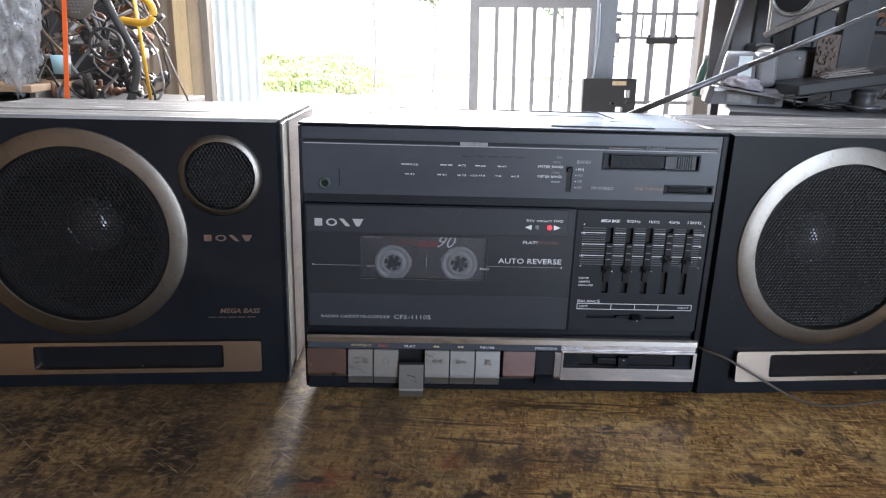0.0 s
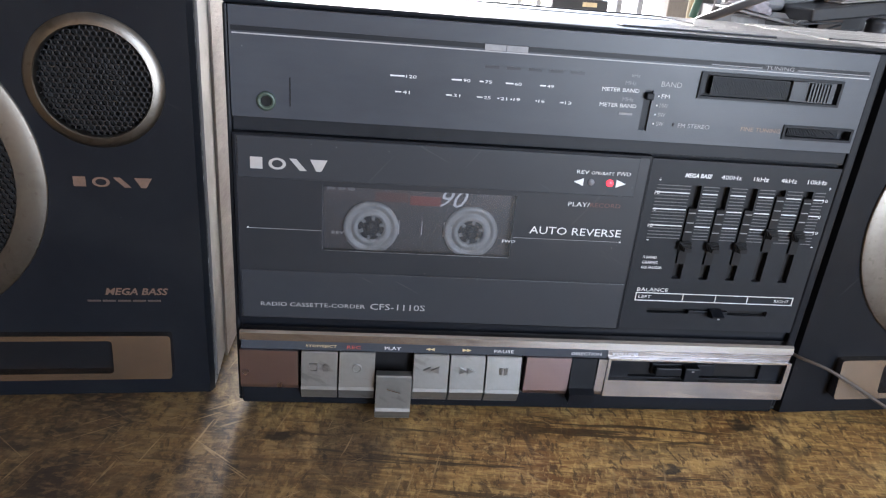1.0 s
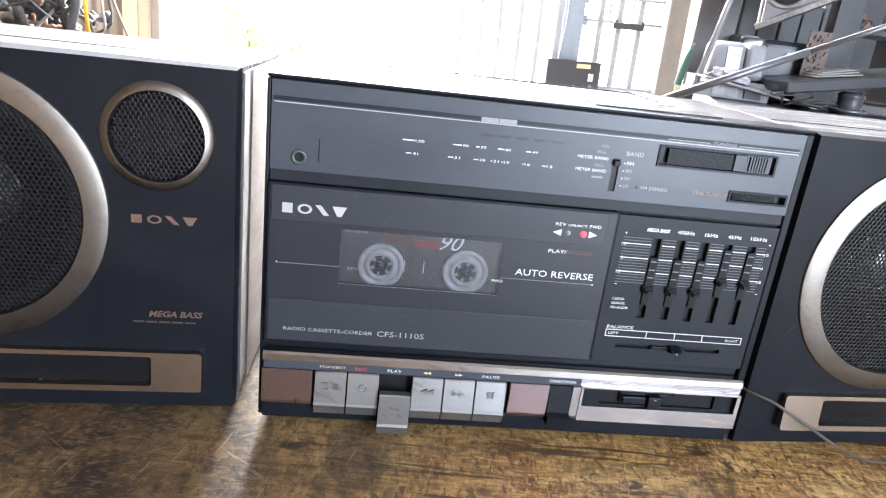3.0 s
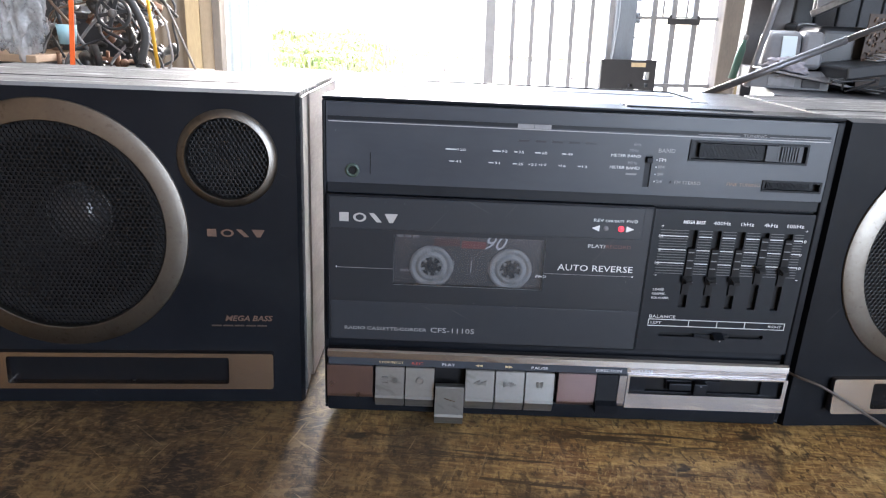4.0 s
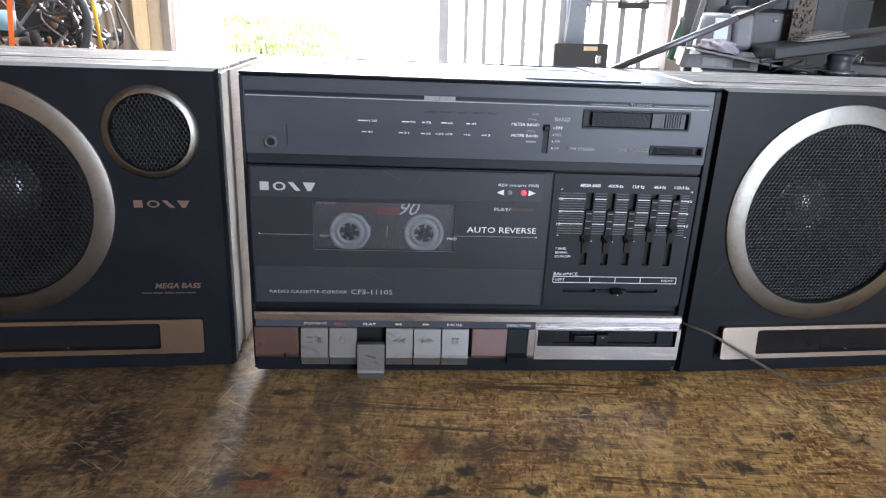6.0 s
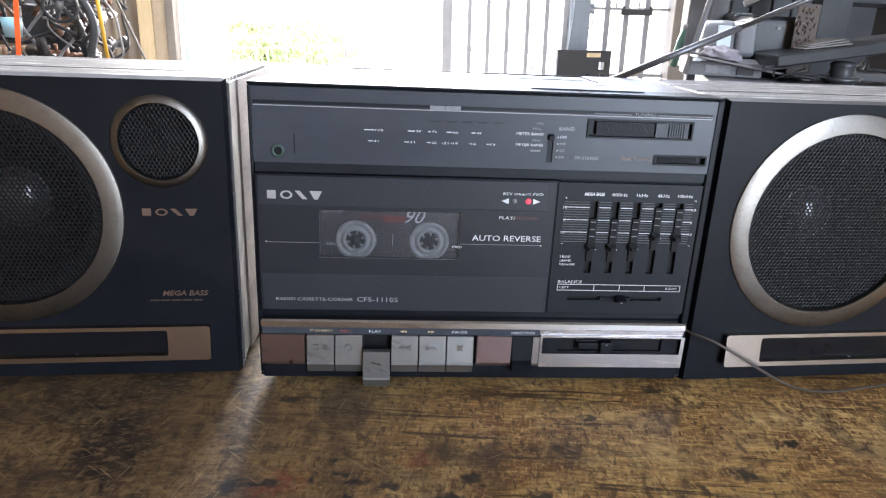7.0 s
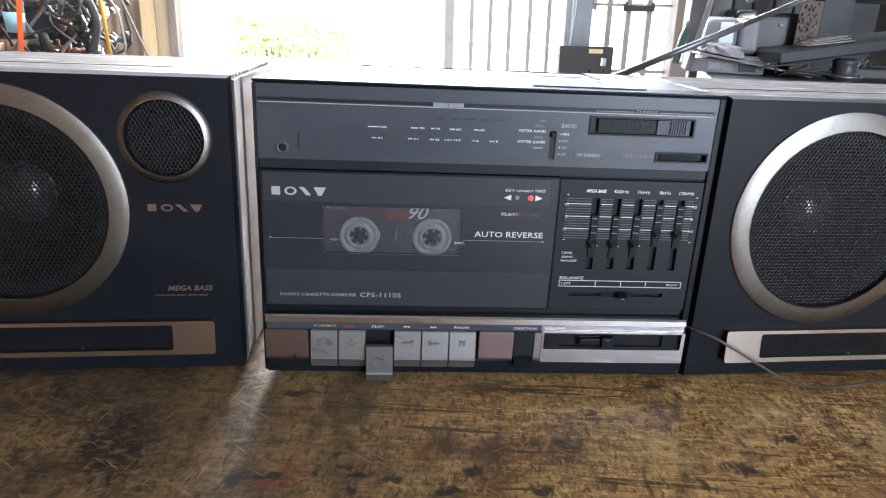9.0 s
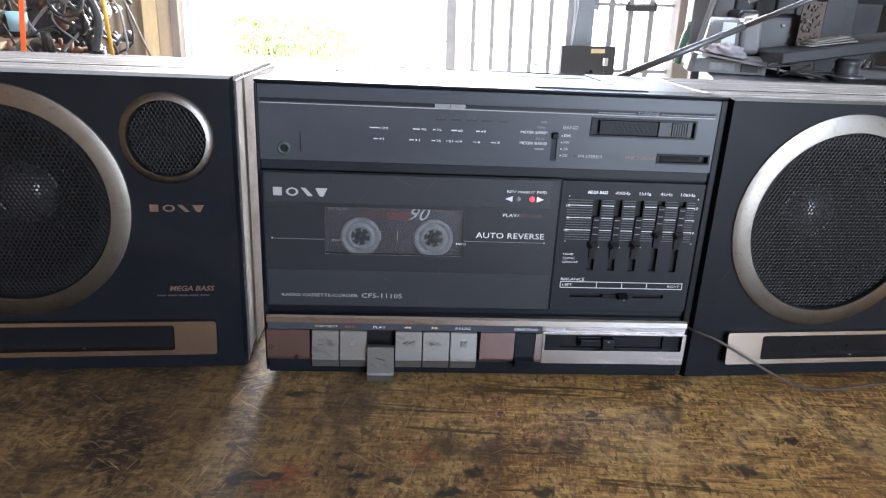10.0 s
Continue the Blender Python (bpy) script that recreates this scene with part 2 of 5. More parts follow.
def plate(x0, x1, z0, z1, y0, y1, holes=(), bm=None):
    """A flat plate facing -y (y0 in front, y1 behind) with square holes through it."""
    bm = bm or bmesh.new()
    xs = sorted({x0, x1, *(v for h in holes for v in h[:2])})
    zs = sorted({z0, z1, *(v for h in holes for v in h[2:])})
    solid = {}
    for i in range(len(xs) - 1):
        for k in range(len(zs) - 1):
            cx, cz = (xs[i] + xs[i + 1]) / 2, (zs[k] + zs[k + 1]) / 2
            solid[i, k] = not any(h[0] < cx < h[1] and h[2] < cz < h[3] for h in holes)
    verts = {}

    def v(i, k, d):
        if (i, k, d) not in verts:
            verts[i, k, d] = bm.verts.new((xs[i], y1 if d else y0, zs[k]))
        return verts[i, k, d]

    for (i, k), s in solid.items():
        if not s:
            continue
        bm.faces.new((v(i, k, 0), v(i + 1, k, 0), v(i + 1, k + 1, 0), v(i, k + 1, 0)))
        bm.faces.new((v(i, k, 1), v(i, k + 1, 1), v(i + 1, k + 1, 1), v(i + 1, k, 1)))
        for di, dk, a, b in ((-1, 0, (0, 0), (0, 1)), (1, 0, (1, 0), (1, 1)), (0, -1, (0, 0), (1, 0)), (0, 1, (0, 1), (1, 1))):
            if not solid.get((i + di, k + dk), False):
                bm.faces.new((v(i + a[0], k + a[1], 0), v(i + b[0], k + b[1], 0), v(i + b[0], k + b[1], 1), v(i + a[0], k + a[1], 1)))
    return bm


def bar_x(x0, x1, profile, bm=None, smooth=False):
    """A prism along x over a closed outline of (y, z)."""
    bm = bm or bmesh.new()
    a = [bm.verts.new((x0, y, z)) for y, z in profile]
    b = [bm.verts.new((x1, y, z)) for y, z in profile]
    n = len(profile)
    for k in range(n):
        f = bm.faces.new((a[k], a[(k + 1) % n], b[(k + 1) % n], b[k]))
        f.smooth = smooth
    bm.faces.new(a), bm.faces.new(b)
    return bm


def tube(points, radius, sides=8, bm=None, ends=None):
    """A round rod or cable through points; ends: the radius at the far end."""
    bm = bm or bmesh.new()
    pts = [Vector(p) for p in points]
    rings, up = [], Vector((0, 0, 1))
    for k, p in enumerate(pts):
        way = (pts[min(k + 1, len(pts) - 1)] - pts[max(k - 1, 0)]).normalized()
        side = way.cross(up if abs(way.z) < 0.95 else Vector((1, 0, 0))).normalized()
        top = side.cross(way)
        r = radius if ends is None else radius + (ends - radius) * k / max(1, len(pts) - 1)
        rings.append([bm.verts.new(p + r * (math.cos(2 * math.pi * j / sides) * side + math.sin(2 * math.pi * j / sides) * top)) for j in range(sides)])
    for a, b in zip(rings, rings[1:]):
        for j in range(sides):
            f = bm.faces.new((a[j], a[(j + 1) % sides], b[(j + 1) % sides], b[j]))
            f.smooth = True
    bm.faces.new(rings[0]), bm.faces.new(rings[-1])
    return bm


def smooth_path(points, steps=6):
    """Catmull-Rom through points."""
    p = [Vector(v) for v in points]
    p = [2 * p[0] - p[1], *p, 2 * p[-1] - p[-2]]
    out = []
    for a, b, c, d in zip(p, p[1:], p[2:], p[3:]):
        for k in range(steps):
            t = k / steps
            out.append(0.5 * (2 * b + (c - a) * t + (2 * a - 5 * b + 4 * c - d) * t * t + (3 * b - a - 3 * c + d) * t ** 3))
    return out + [p[-2]]


def words(text, x, z, w, h, mat, parent, y=-0.0004, shear=0.0, name="lettering", bold=0.0):
    """Raised lettering facing -y, fitted into a w x h box whose lower left corner is (x, z)."""
    cu = bpy.data.curves.new("tmp", "FONT")
    cu.body, cu.shear, cu.extrude, cu.resolution_u, cu.offset = text, shear, 0.0, 2, bold
    tmp = bpy.data.objects.new("tmp", cu)
    me = bpy.data.meshes.new_from_object(tmp)
    bpy.data.objects.remove(tmp)
    bpy.data.curves.remove(cu)
    co = np.array([v.co[:] for v in me.vertices])
    lo, hi = co.min(0), co.max(0)
    for v in me.vertices:
        v.co = (x + (v.co.x - lo[0]) / (hi[0] - lo[0]) * w, y, z + (v.co.y - lo[1]) / (hi[1] - lo[1]) * h)
    me.materials.append(mat)
    ob = new(name, me)
    ob.parent = parent
    return ob


def bars(rects, mat, parent, y=-0.0004, name="mark", thick=0.0003):
    """Small printed bars facing -y: one mesh each, or one mesh where there are dozens."""
    bm = bmesh.new()
    for k, (x0, x1, z0, z1) in enumerate(rects):
        add_box(bm, x0, x1, y - thick / 2, y + thick / 2, z0, z1)
        if len(rects) < 20 and k < len(rects) - 1:
            part(name, bm, mat, parent)
            bm = bmesh.new()
    return part(name, bm, mat, parent)

# ---- the place ----
BENCH_H = 0.82
WALLM = material("rusty_corrugated", (0.2, 0.165, 0.125), 0.6, 0.1, (0.12, 0.095, 0.07), 3, (1, 1, 0.3), 0.7, 0.2, 60)
CONCRETE = material("concrete", (0.3, 0.29, 0.27), 0.85, 0, (0.2, 0.19, 0.18), 2, amount=0.8, bump=0.3, bump_scale=40)
BROWNWALL = material("brown_plank_wall", (0.36, 0.25, 0.16), 0.7, 0, (0.22, 0.15, 0.09), 3, (3, 1, 0.4), 0.8)
ROOFM = material("roof_sheet", (0.25, 0.24, 0.23), 0.6, 0.2, (0.15, 0.14, 0.13), 2, amount=0.7)
YELLOWP = material("yellowed_timber", (0.5, 0.4, 0.24), 0.6, 0, (0.35, 0.27, 0.16), 6, (3, 3, 0.4), 0.7, 0.2, 60)
TANPOST = material("dusty_tan_paint", (0.36, 0.29, 0.2), 0.6, 0, (0.25, 0.2, 0.14), 8, (2, 2, 0.5), 0.7)
BLUEPOST = material("blue_grey_paint", (0.19, 0.22, 0.26), 0.55, 0, (0.13, 0.15, 0.18), 8, (2, 2, 0.5), 0.7)
GREYPOST = material("grey_painted_post", (0.16, 0.14, 0.12), 0.6, 0, (0.1, 0.09, 0.08), 8, (2, 2, 0.5), 0.7)
PALEDOOR = material("pale_corrugated", (0.55, 0.62, 0.64), 0.5, 0.1, (0.42, 0.48, 0.5), 3, (1, 1, 0.3), 0.6)
# grey raised to put the doorway's veiling glare into the bars' colour
STEEL = material("glare_lifted_steel", (0.24, 0.245, 0.255), 0.6, 0.1, (0.17, 0.17, 0.18), 10, amount=0.6)
LOCKBLACK = material("black_painted_steel", (0.02, 0.021, 0.024), 0.5, 0.1, (0.035, 0.035, 0.037), 12)
DUST = material("pale_dry_earth", (0.55, 0.5, 0.42), 0.95, 0, (0.42, 0.38, 0.31), 0.6, amount=0.8, bump=0.4, bump_scale=6)


def tabletop_material():
    """Oil-stained, scratched plywood: golden to the one side, grey-brown to the other, with dents and ink-dark stains."""
    m = material("worn_bench_ply", (0.44, 0.255, 0.09), 0.4, 0, (0.26, 0.14, 0.05), 45, (0.35, 1.2, 1), 0.95, 0.16, 420, 0.16, spec=0.28)
    n, l = m.node_tree.nodes, m.node_tree.links
    p = n["Principled BSDF"]
    tc = n.new("ShaderNodeTexCoord")

    def times(a, b):
        k = n.new("ShaderNodeMath")
        k.operation = "MULTIPLY"
        l.new(a, k.inputs[0]), l.new(b, k.inputs[1])
        return k.outputs[0]

    def mask(scale, lo, hi, detail=6, stretch=(1, 1, 1), distort=0.0, turn=0.0, seed=0.0):
        mp, t, r = n.new("ShaderNodeMapping"), n.new("ShaderNodeTexNoise"), n.new("ShaderNodeMapRange")
        mp.vector_type = "TEXTURE"
        mp.inputs["Scale"].default_value, mp.inputs["Rotation"].default_value = (1 / stretch[0], 1 / stretch[1], 1), (0, 0, turn)
        mp.inputs["Location"].default_value = (seed, seed * 0.7, seed * 0.3)
        t.inputs["Scale"].default_value, t.inputs["Detail"].default_value, t.inputs["Distortion"].default_value = scale, detail, distort
        t.inputs["Roughness"].default_value = 0.62
        r.inputs["From Min"].default_value, r.inputs["From Max"].default_value = lo, hi
        l.new(tc.outputs["Object"], mp.inputs["Vector"]), l.new(mp.outputs[0], t.inputs["Vector"]), l.new(t.outputs[0], r.inputs["Value"])
        return r.outputs[0]

    def blend(colour, fac, amount=1.0):
        mx, k = n.new("ShaderNodeMixRGB"), n.new("ShaderNodeMath")
        k.operation, k.inputs[1].default_value = "MULTIPLY", amount
        was = p.inputs["Base Color"].links[0].from_socket
        mx.inputs["Color2"].default_value = (*colour, 1)
        l.new(fac, k.inputs[0]), l.new(k.outputs[0], mx.inputs["Fac"]), l.new(was, mx.inputs["Color1"]), l.new(mx.outputs[0], p.inputs["Base Color"])

    # broad red-brown and golden patches, then worn pale areas
    blend((0.17, 0.075, 0.026), mask(11, 0.47, 0.6, 10, (1.2, 0.8, 1), 0.6), 0.85)
    blend((0.56, 0.36, 0.13), mask(20, 0.51, 0.6, 9, (0.6, 1.0, 1), 0.5, -0.08, 4), 0.65)
    blend((0.68, 0.47, 0.2), times(mask(16, 0.51, 0.6, 5, (1, 0.9, 1), 0.3, seed=9), mask(230, 0.47, 0.54, 5, (1.1, 0.45, 1), 0.4, 0.1)), 0.9)
    # short torn fibres, lying several ways, dark and pale
    for k, (turn, st, dark, size, amount) in enumerate(((-0.08, 0.2, 1, 260, 0.45), (-0.04, 0.2, 0, 300, 0.5), (1.5, 0.4, 1, 420, 0.42), (-0.14, 0.2, 0, 380, 0.45), (0.06, 0.17, 1, 340, 0.42), (1.3, 0.4, 0, 440, 0.55), (-0.1, 0.18, 1, 420, 0.5))):
        fibre = mask(size, 0.53, 0.63, 4, (st, 1.0, 1), 0.35, turn, k * 2.3)
        blend((0.1, 0.05, 0.02) if dark else (0.72, 0.48, 0.19), fibre, amount)
    # long open cracks along the grain
    for k, (turn, size) in enumerate(((-0.09, 70), (-0.05, 110), (-0.12, 90))):
        blend((0.03, 0.018, 0.01), times(mask(size, 0.615, 0.635, 5, (0.05, 1.0, 1), 0.25, turn, 13 + k * 3.7), mask(18, 0.45, 0.55, 4, seed=21 + k)), 0.85)
    blend((0.06, 0.032, 0.016), mask(240, 0.56, 0.61, 6, (1.1, 0.5, 1), 0.5, seed=3), 0.75)
    blend((0.07, 0.04, 0.022), mask(60, 0.56, 0.64, 12, (1.1, 0.6, 1), 0.9, seed=6), 0.7)
    blend((0.045, 0.03, 0.02), mask(17, 0.57, 0.67, 12, (1.0, 0.8, 1), 0.8, seed=1), 0.75)
    # old oil soaked in over one half
    sep, rng = n.new("ShaderNodeSeparateXYZ"), n.new("ShaderNodeMapRange")
    l.new(tc.outputs["Object"], sep.inputs[0])
    edge, add = n.new("ShaderNodeTexNoise"), n.new("ShaderNodeMath")
    edge.inputs["Scale"].default_value, edge.inputs["Detail"].default_value = 11, 8
    l.new(tc.outputs["Object"], edge.inputs["Vector"])
    add.operation, add.inputs[1].default_value = "MULTIPLY_ADD", 0.36
    l.new(edge.outputs[0], add.inputs[0]), l.new(sep.outputs["X"], add.inputs[2])
    rng.inputs["From Min"].default_value, rng.inputs["From Max"].default_value = 0.24, 0.02
    l.new(add.outputs[0], rng.inputs["Value"])
    oiled = rng.outputs[0]
    blend((0.075, 0.05, 0.03), oiled, 0.72)
    blend((0.028, 0.021, 0.019), times(oiled, mask(28, 0.48, 0.58, 10, (1.1, 0.7, 1), 0.8, 0.2, 5)), 0.85)
    blend((0.02, 0.016, 0.014), times(oiled, mask(110, 0.52, 0.62, 8, (1.1, 0.6, 1), 0.6, 0.1, 11)), 0.7)
    blend((0.22, 0.145, 0.07), times(oiled, mask(300, 0.53, 0.62, 4, (0.5, 1.0, 1), 0.3, 0.1, 8)), 0.55)
    blend((0.2, 0.14, 0.075), times(oiled, mask(260, 0.55, 0.63, 4, (0.4, 1.0, 1), 0.3, -0.2, 2)), 0.5)
    # scratches
    for k, (turn, st) in enumerate(((0.55, 0.05), (-0.7, 0.06), (1.3, 0.06))):
        blend((0.36, 0.25, 0.13), mask(420, 0.665, 0.71, 2, (st, 1.0, 1), 0.15, turn, k * 3.1), 0.55)
    wob, ws = n.new("ShaderNodeTexNoise"), n.new("ShaderNodeVectorMath")
    wob.inputs["Scale"].default_value, wob.inputs["Detail"].default_value = 150, 4
    l.new(tc.outputs["Object"], wob.inputs["Vector"])
    ws.operation, ws.inputs["Scale"].default_value = "SCALE", 0.016
    l.new(wob.outputs["Color"], ws.inputs[0])
    base = n.new("ShaderNodeVectorMath")
    base.operation = "ADD"
    l.new(tc.outputs["Object"], base.inputs[0]), l.new(ws.outputs[0], base.inputs[1])
    patchy = mask(170, 0.4, 0.52, 5, seed=7)

    def spot(x, y, a, b, colour, amount, soft=0.6, broken=False):
        mp, ln, r = n.new("ShaderNodeMapping"), n.new("ShaderNodeVectorMath"), n.new("ShaderNodeMapRange")
        mp.inputs["Scale"].default_value = (1 / a, 1 / b, 0)
        mp.inputs["Location"].default_value = (-(x + 0.008) / a, -(y + 0.008) / b, 0)
        ln.operation = "LENGTH"
        r.inputs["From Min"].default_value, r.inputs["From Max"].default_value = 1.0, soft
        l.new(base.outputs[0], mp.inputs["Vector"]), l.new(mp.outputs[0], ln.inputs[0]), l.new(ln.outputs["Value"], r.inputs["Value"])
        blend(colour, times(r.outputs[0], patchy) if broken else r.outputs[0], amount)

    # soaked oil, worn pale wood, spilled paint, then single knots, dents and ink
    oil = (0.03, 0.022, 0.018)
    for x, y, a, b in ((-0.235, -0.018, 0.07, 0.03), (-0.175, -0.049, 0.045, 0.012), (-0.202, -0.086, 0.05, 0.012), (0.004, -0.013, 0.045, 0.006), (0.062, -0.024, 0.045, 0.006), (0.05, -0.07, 0.02, 0.03)):
        spot(x, y, a * 1.15, b * 1.15, oil, 0.7, 0.0, True)
    for x, y, a, b in ((0.104, -0.072, 0.03, 0.022), (0.185, -0.036, 0.035, 0.014), (0.235, -0.07, 0.04, 0.03)):
        spot(x, y, a, b, (0.66, 0.47, 0.22), 0.5, 0.0, True)
    for x, y, a, b in ((-0.095, -0.091, 0.013, 0.012), (-0.106, -0.1, 0.012, 0.006), (-0.03, -0.075, 0.012, 0.01)):
        spot(x, y, a, b, (0.2, 0.035, 0.02), 0.6, 0.2, True)
    ink = (0.012, 0.013, 0.018)
    for x, y, a, b in ((0.120, -0.005, 0.0095, 0.0055), (0.139, -0.088, 0.008, 0.007), (0.071, -0.036, 0.007, 0.004), (0.179, -0.061, 0.006, 0.004), (-0.003, -0.091, 0.009, 0.006),
                       (0.027, -0.105, 0.008, 0.005), (-0.018, -0.104, 0.008, 0.005), (-0.104, -0.018, 0.01, 0.006)):
        spot(x, y, a, b, (0.02, 0.016, 0.014), 0.9, 0.55)
    for x, y, a, b in ((0.112, -0.098, 0.004, 0.005), (-0.122, -0.094, 0.008, 0.008), (-0.106, -0.093, 0.014, 0.0045), (-0.068, -0.086, 0.007, 0.003), (-0.062, -0.093, 0.011, 0.004),
                       (-0.045, -0.095, 0.008, 0.004), (-0.083, -0.091, 0.004, 0.007), (-0.063, -0.104, 0.006, 0.006), (-0.073, -0.076, 0.0035, 0.003), (0.145, -0.02, 0.003, 0.002)):
        spot(x, y, a * 0.85, b * 0.8, ink, 0.85, 0.45)
    return m


BENCH = tabletop_material()


def bench():
    t = thing("workbench", Matrix.Identity(4), "oil-stained scratched plywood workbench top on timber legs", "workbench")
    part("benchtop", box(-1.0, 1.0, -0.75, 0.32, -0.036, 0, 0.003), BENCH, t)
    part("apron", box(-0.95, 0.95, -0.72, -0.68, -0.14, -0.0362, 0.003), YELLOWP, t)
    for x in (-0.93, 0.86):
        for y in (-0.67, 0.22):
            part("leg", box(x, x + 0.07, y, y + 0.07, -BENCH_H, -0.0362, 0.004), YELLOWP, t)


def corrugated(x0, x1, z0, z1, y, pitch=0.076, depth=0.018):
    """A corrugated sheet in the x-z plane, with a little thickness."""
    bm = bmesh.new()
    n = max(8, int((x1 - x0) / pitch * 8))
    rows = []
    for d in (0, 0.002):
        for z in (z0, z1):
            rows.append([bm.verts.new((x0 + (x1 - x0) * k / n, y + d + depth / 2 * math.sin(2 * math.pi * (x1 - x0) * k / n / pitch), z)) for k in range(n + 1)])
    for a, b in ((0, 1), (3, 2)):
        for k in range(n):
            f = bm.faces.new((rows[a][k], rows[a][k + 1], rows[b][k + 1], rows[b][k]))
            f.smooth = True
    return bm


FLOOR = -BENCH_H
SAG = Matrix.Rotation(math.radians(-1.35), 4, "Y")  # the gate side of the doorway has sunk a little
tagged(mesh_ob("ground", box(-80, 80, 4.62, 160, FLOOR - 0.3, FLOOR), DUST), "pale sunlit dry earth outside", "ground", kind="structure")
tagged(mesh_ob("floor", box(-2.6, 2.6, -3.0, 4.618, FLOOR - 0.2, FLOOR - 0.002), CONCRETE), "grey concrete workshop floor", "floor", kind="structure")
tagged(mesh_ob("wall_west", corrugated(-3.0, 4.5, FLOOR, 2.2, 0.0), WALLM), "brown corrugated metal wall", "wall", kind="structure").matrix_world = Matrix.Translation((-2.6, 0, 0)) @ pose(0, 0, 0, 0, 0, 90)
tagged(mesh_ob("wall_east", box(2.6, 2.7, -3.0, 4.5, FLOOR, 2.2), CONCRETE), "plain grey workshop wall", "wall", kind="structure")
tagged(mesh_ob("wall_south", plate(-2.6, 2.6, FLOOR, 2.2, -3.1, -3.0, [(0.85, 2.05, FLOOR, 1.9)]), BROWNWALL), "brown plank wall with an open doorway", "wall", kind="structure")
tagged(mesh_ob("wall_north_left", corrugated(-2.6, -1.747, FLOOR, 2.2, 4.5), WALLM), "brown corrugated metal wall beside the doorway", "wall", kind="structure")
tagged(mesh_ob("wall_north_right", box(1.99, 2.6, 4.45, 4.6, FLOOR, 2.2), YELLOWP), "yellowed wall beside the doorway", "wall", kind="structure")
tagged(mesh_ob("wall_north_top", box(-1.745, 1.99, 4.47, 4.57, 1.75, 2.2), WALLM), "lintel over the open doorway", "wall", kind="structure")
bm = bmesh.new()
for x0, x1, y0, y1 in ((-2.7, 2.7, -3.1, 1.49), (-2.7, 2.7, 2.01, 4.7), (-2.7, -1.71, 1.49, 2.01), (1.71, 2.7, 1.49, 2.01)):
    add_box(bm, x0, x1, y0, y1, 2.2, 2.24)
tagged(mesh_ob("ceiling", bm, ROOFM), "grey sheet roof round an added pale sheet", "ceiling", kind="structure")
# assumed sheet, out of view: keeps the sun out above the fill lamp
tagged(mesh_ob("added_roof_sheet", box(-1.709, 1.709, 1.491, 2.009, 2.205, 2.215), PALEDOOR), "unseen pale roof sheet added over the fill lamp", "roof light", kind="structure")
tagged(mesh_ob("door_post", box(-1.745, -1.654, 4.4, 4.52, FLOOR, 1.75, 0.004), YELLOWP), "yellowed timber door post", "post", kind="structure")
tagged(mesh_ob("door_lining", box(-1.6525, -1.564, 4.41, 4.52, FLOOR, 1.75, 0.004), TANPOST), "dusty tan door lining", "post", kind="structure")
tagged(mesh_ob("door_jamb", box(-1.5635, -1.51, 4.38, 4.5, FLOOR, 1.75, 0.004), GREYPOST), "grey door jamb", "post", kind="structure")
tagged(mesh_ob("door_post_right", box(1.814, 1.95, 4.38, 4.52, FLOOR, 1.75, 0.006), GREYPOST), "weathered grey door post", "post", kind="structure").matrix_world = SAG
leaf = tagged(mesh_ob("door_leaf", corrugated(0.0, 0.3, FLOOR + 0.03, 1.75, 0.0, 0.06, 0.02), PALEDOOR), "pale corrugated door leaf swung open", "door", kind="structure")
leaf.matrix_world = pose(-1.508, 4.5, 0, 0, 0, 12)


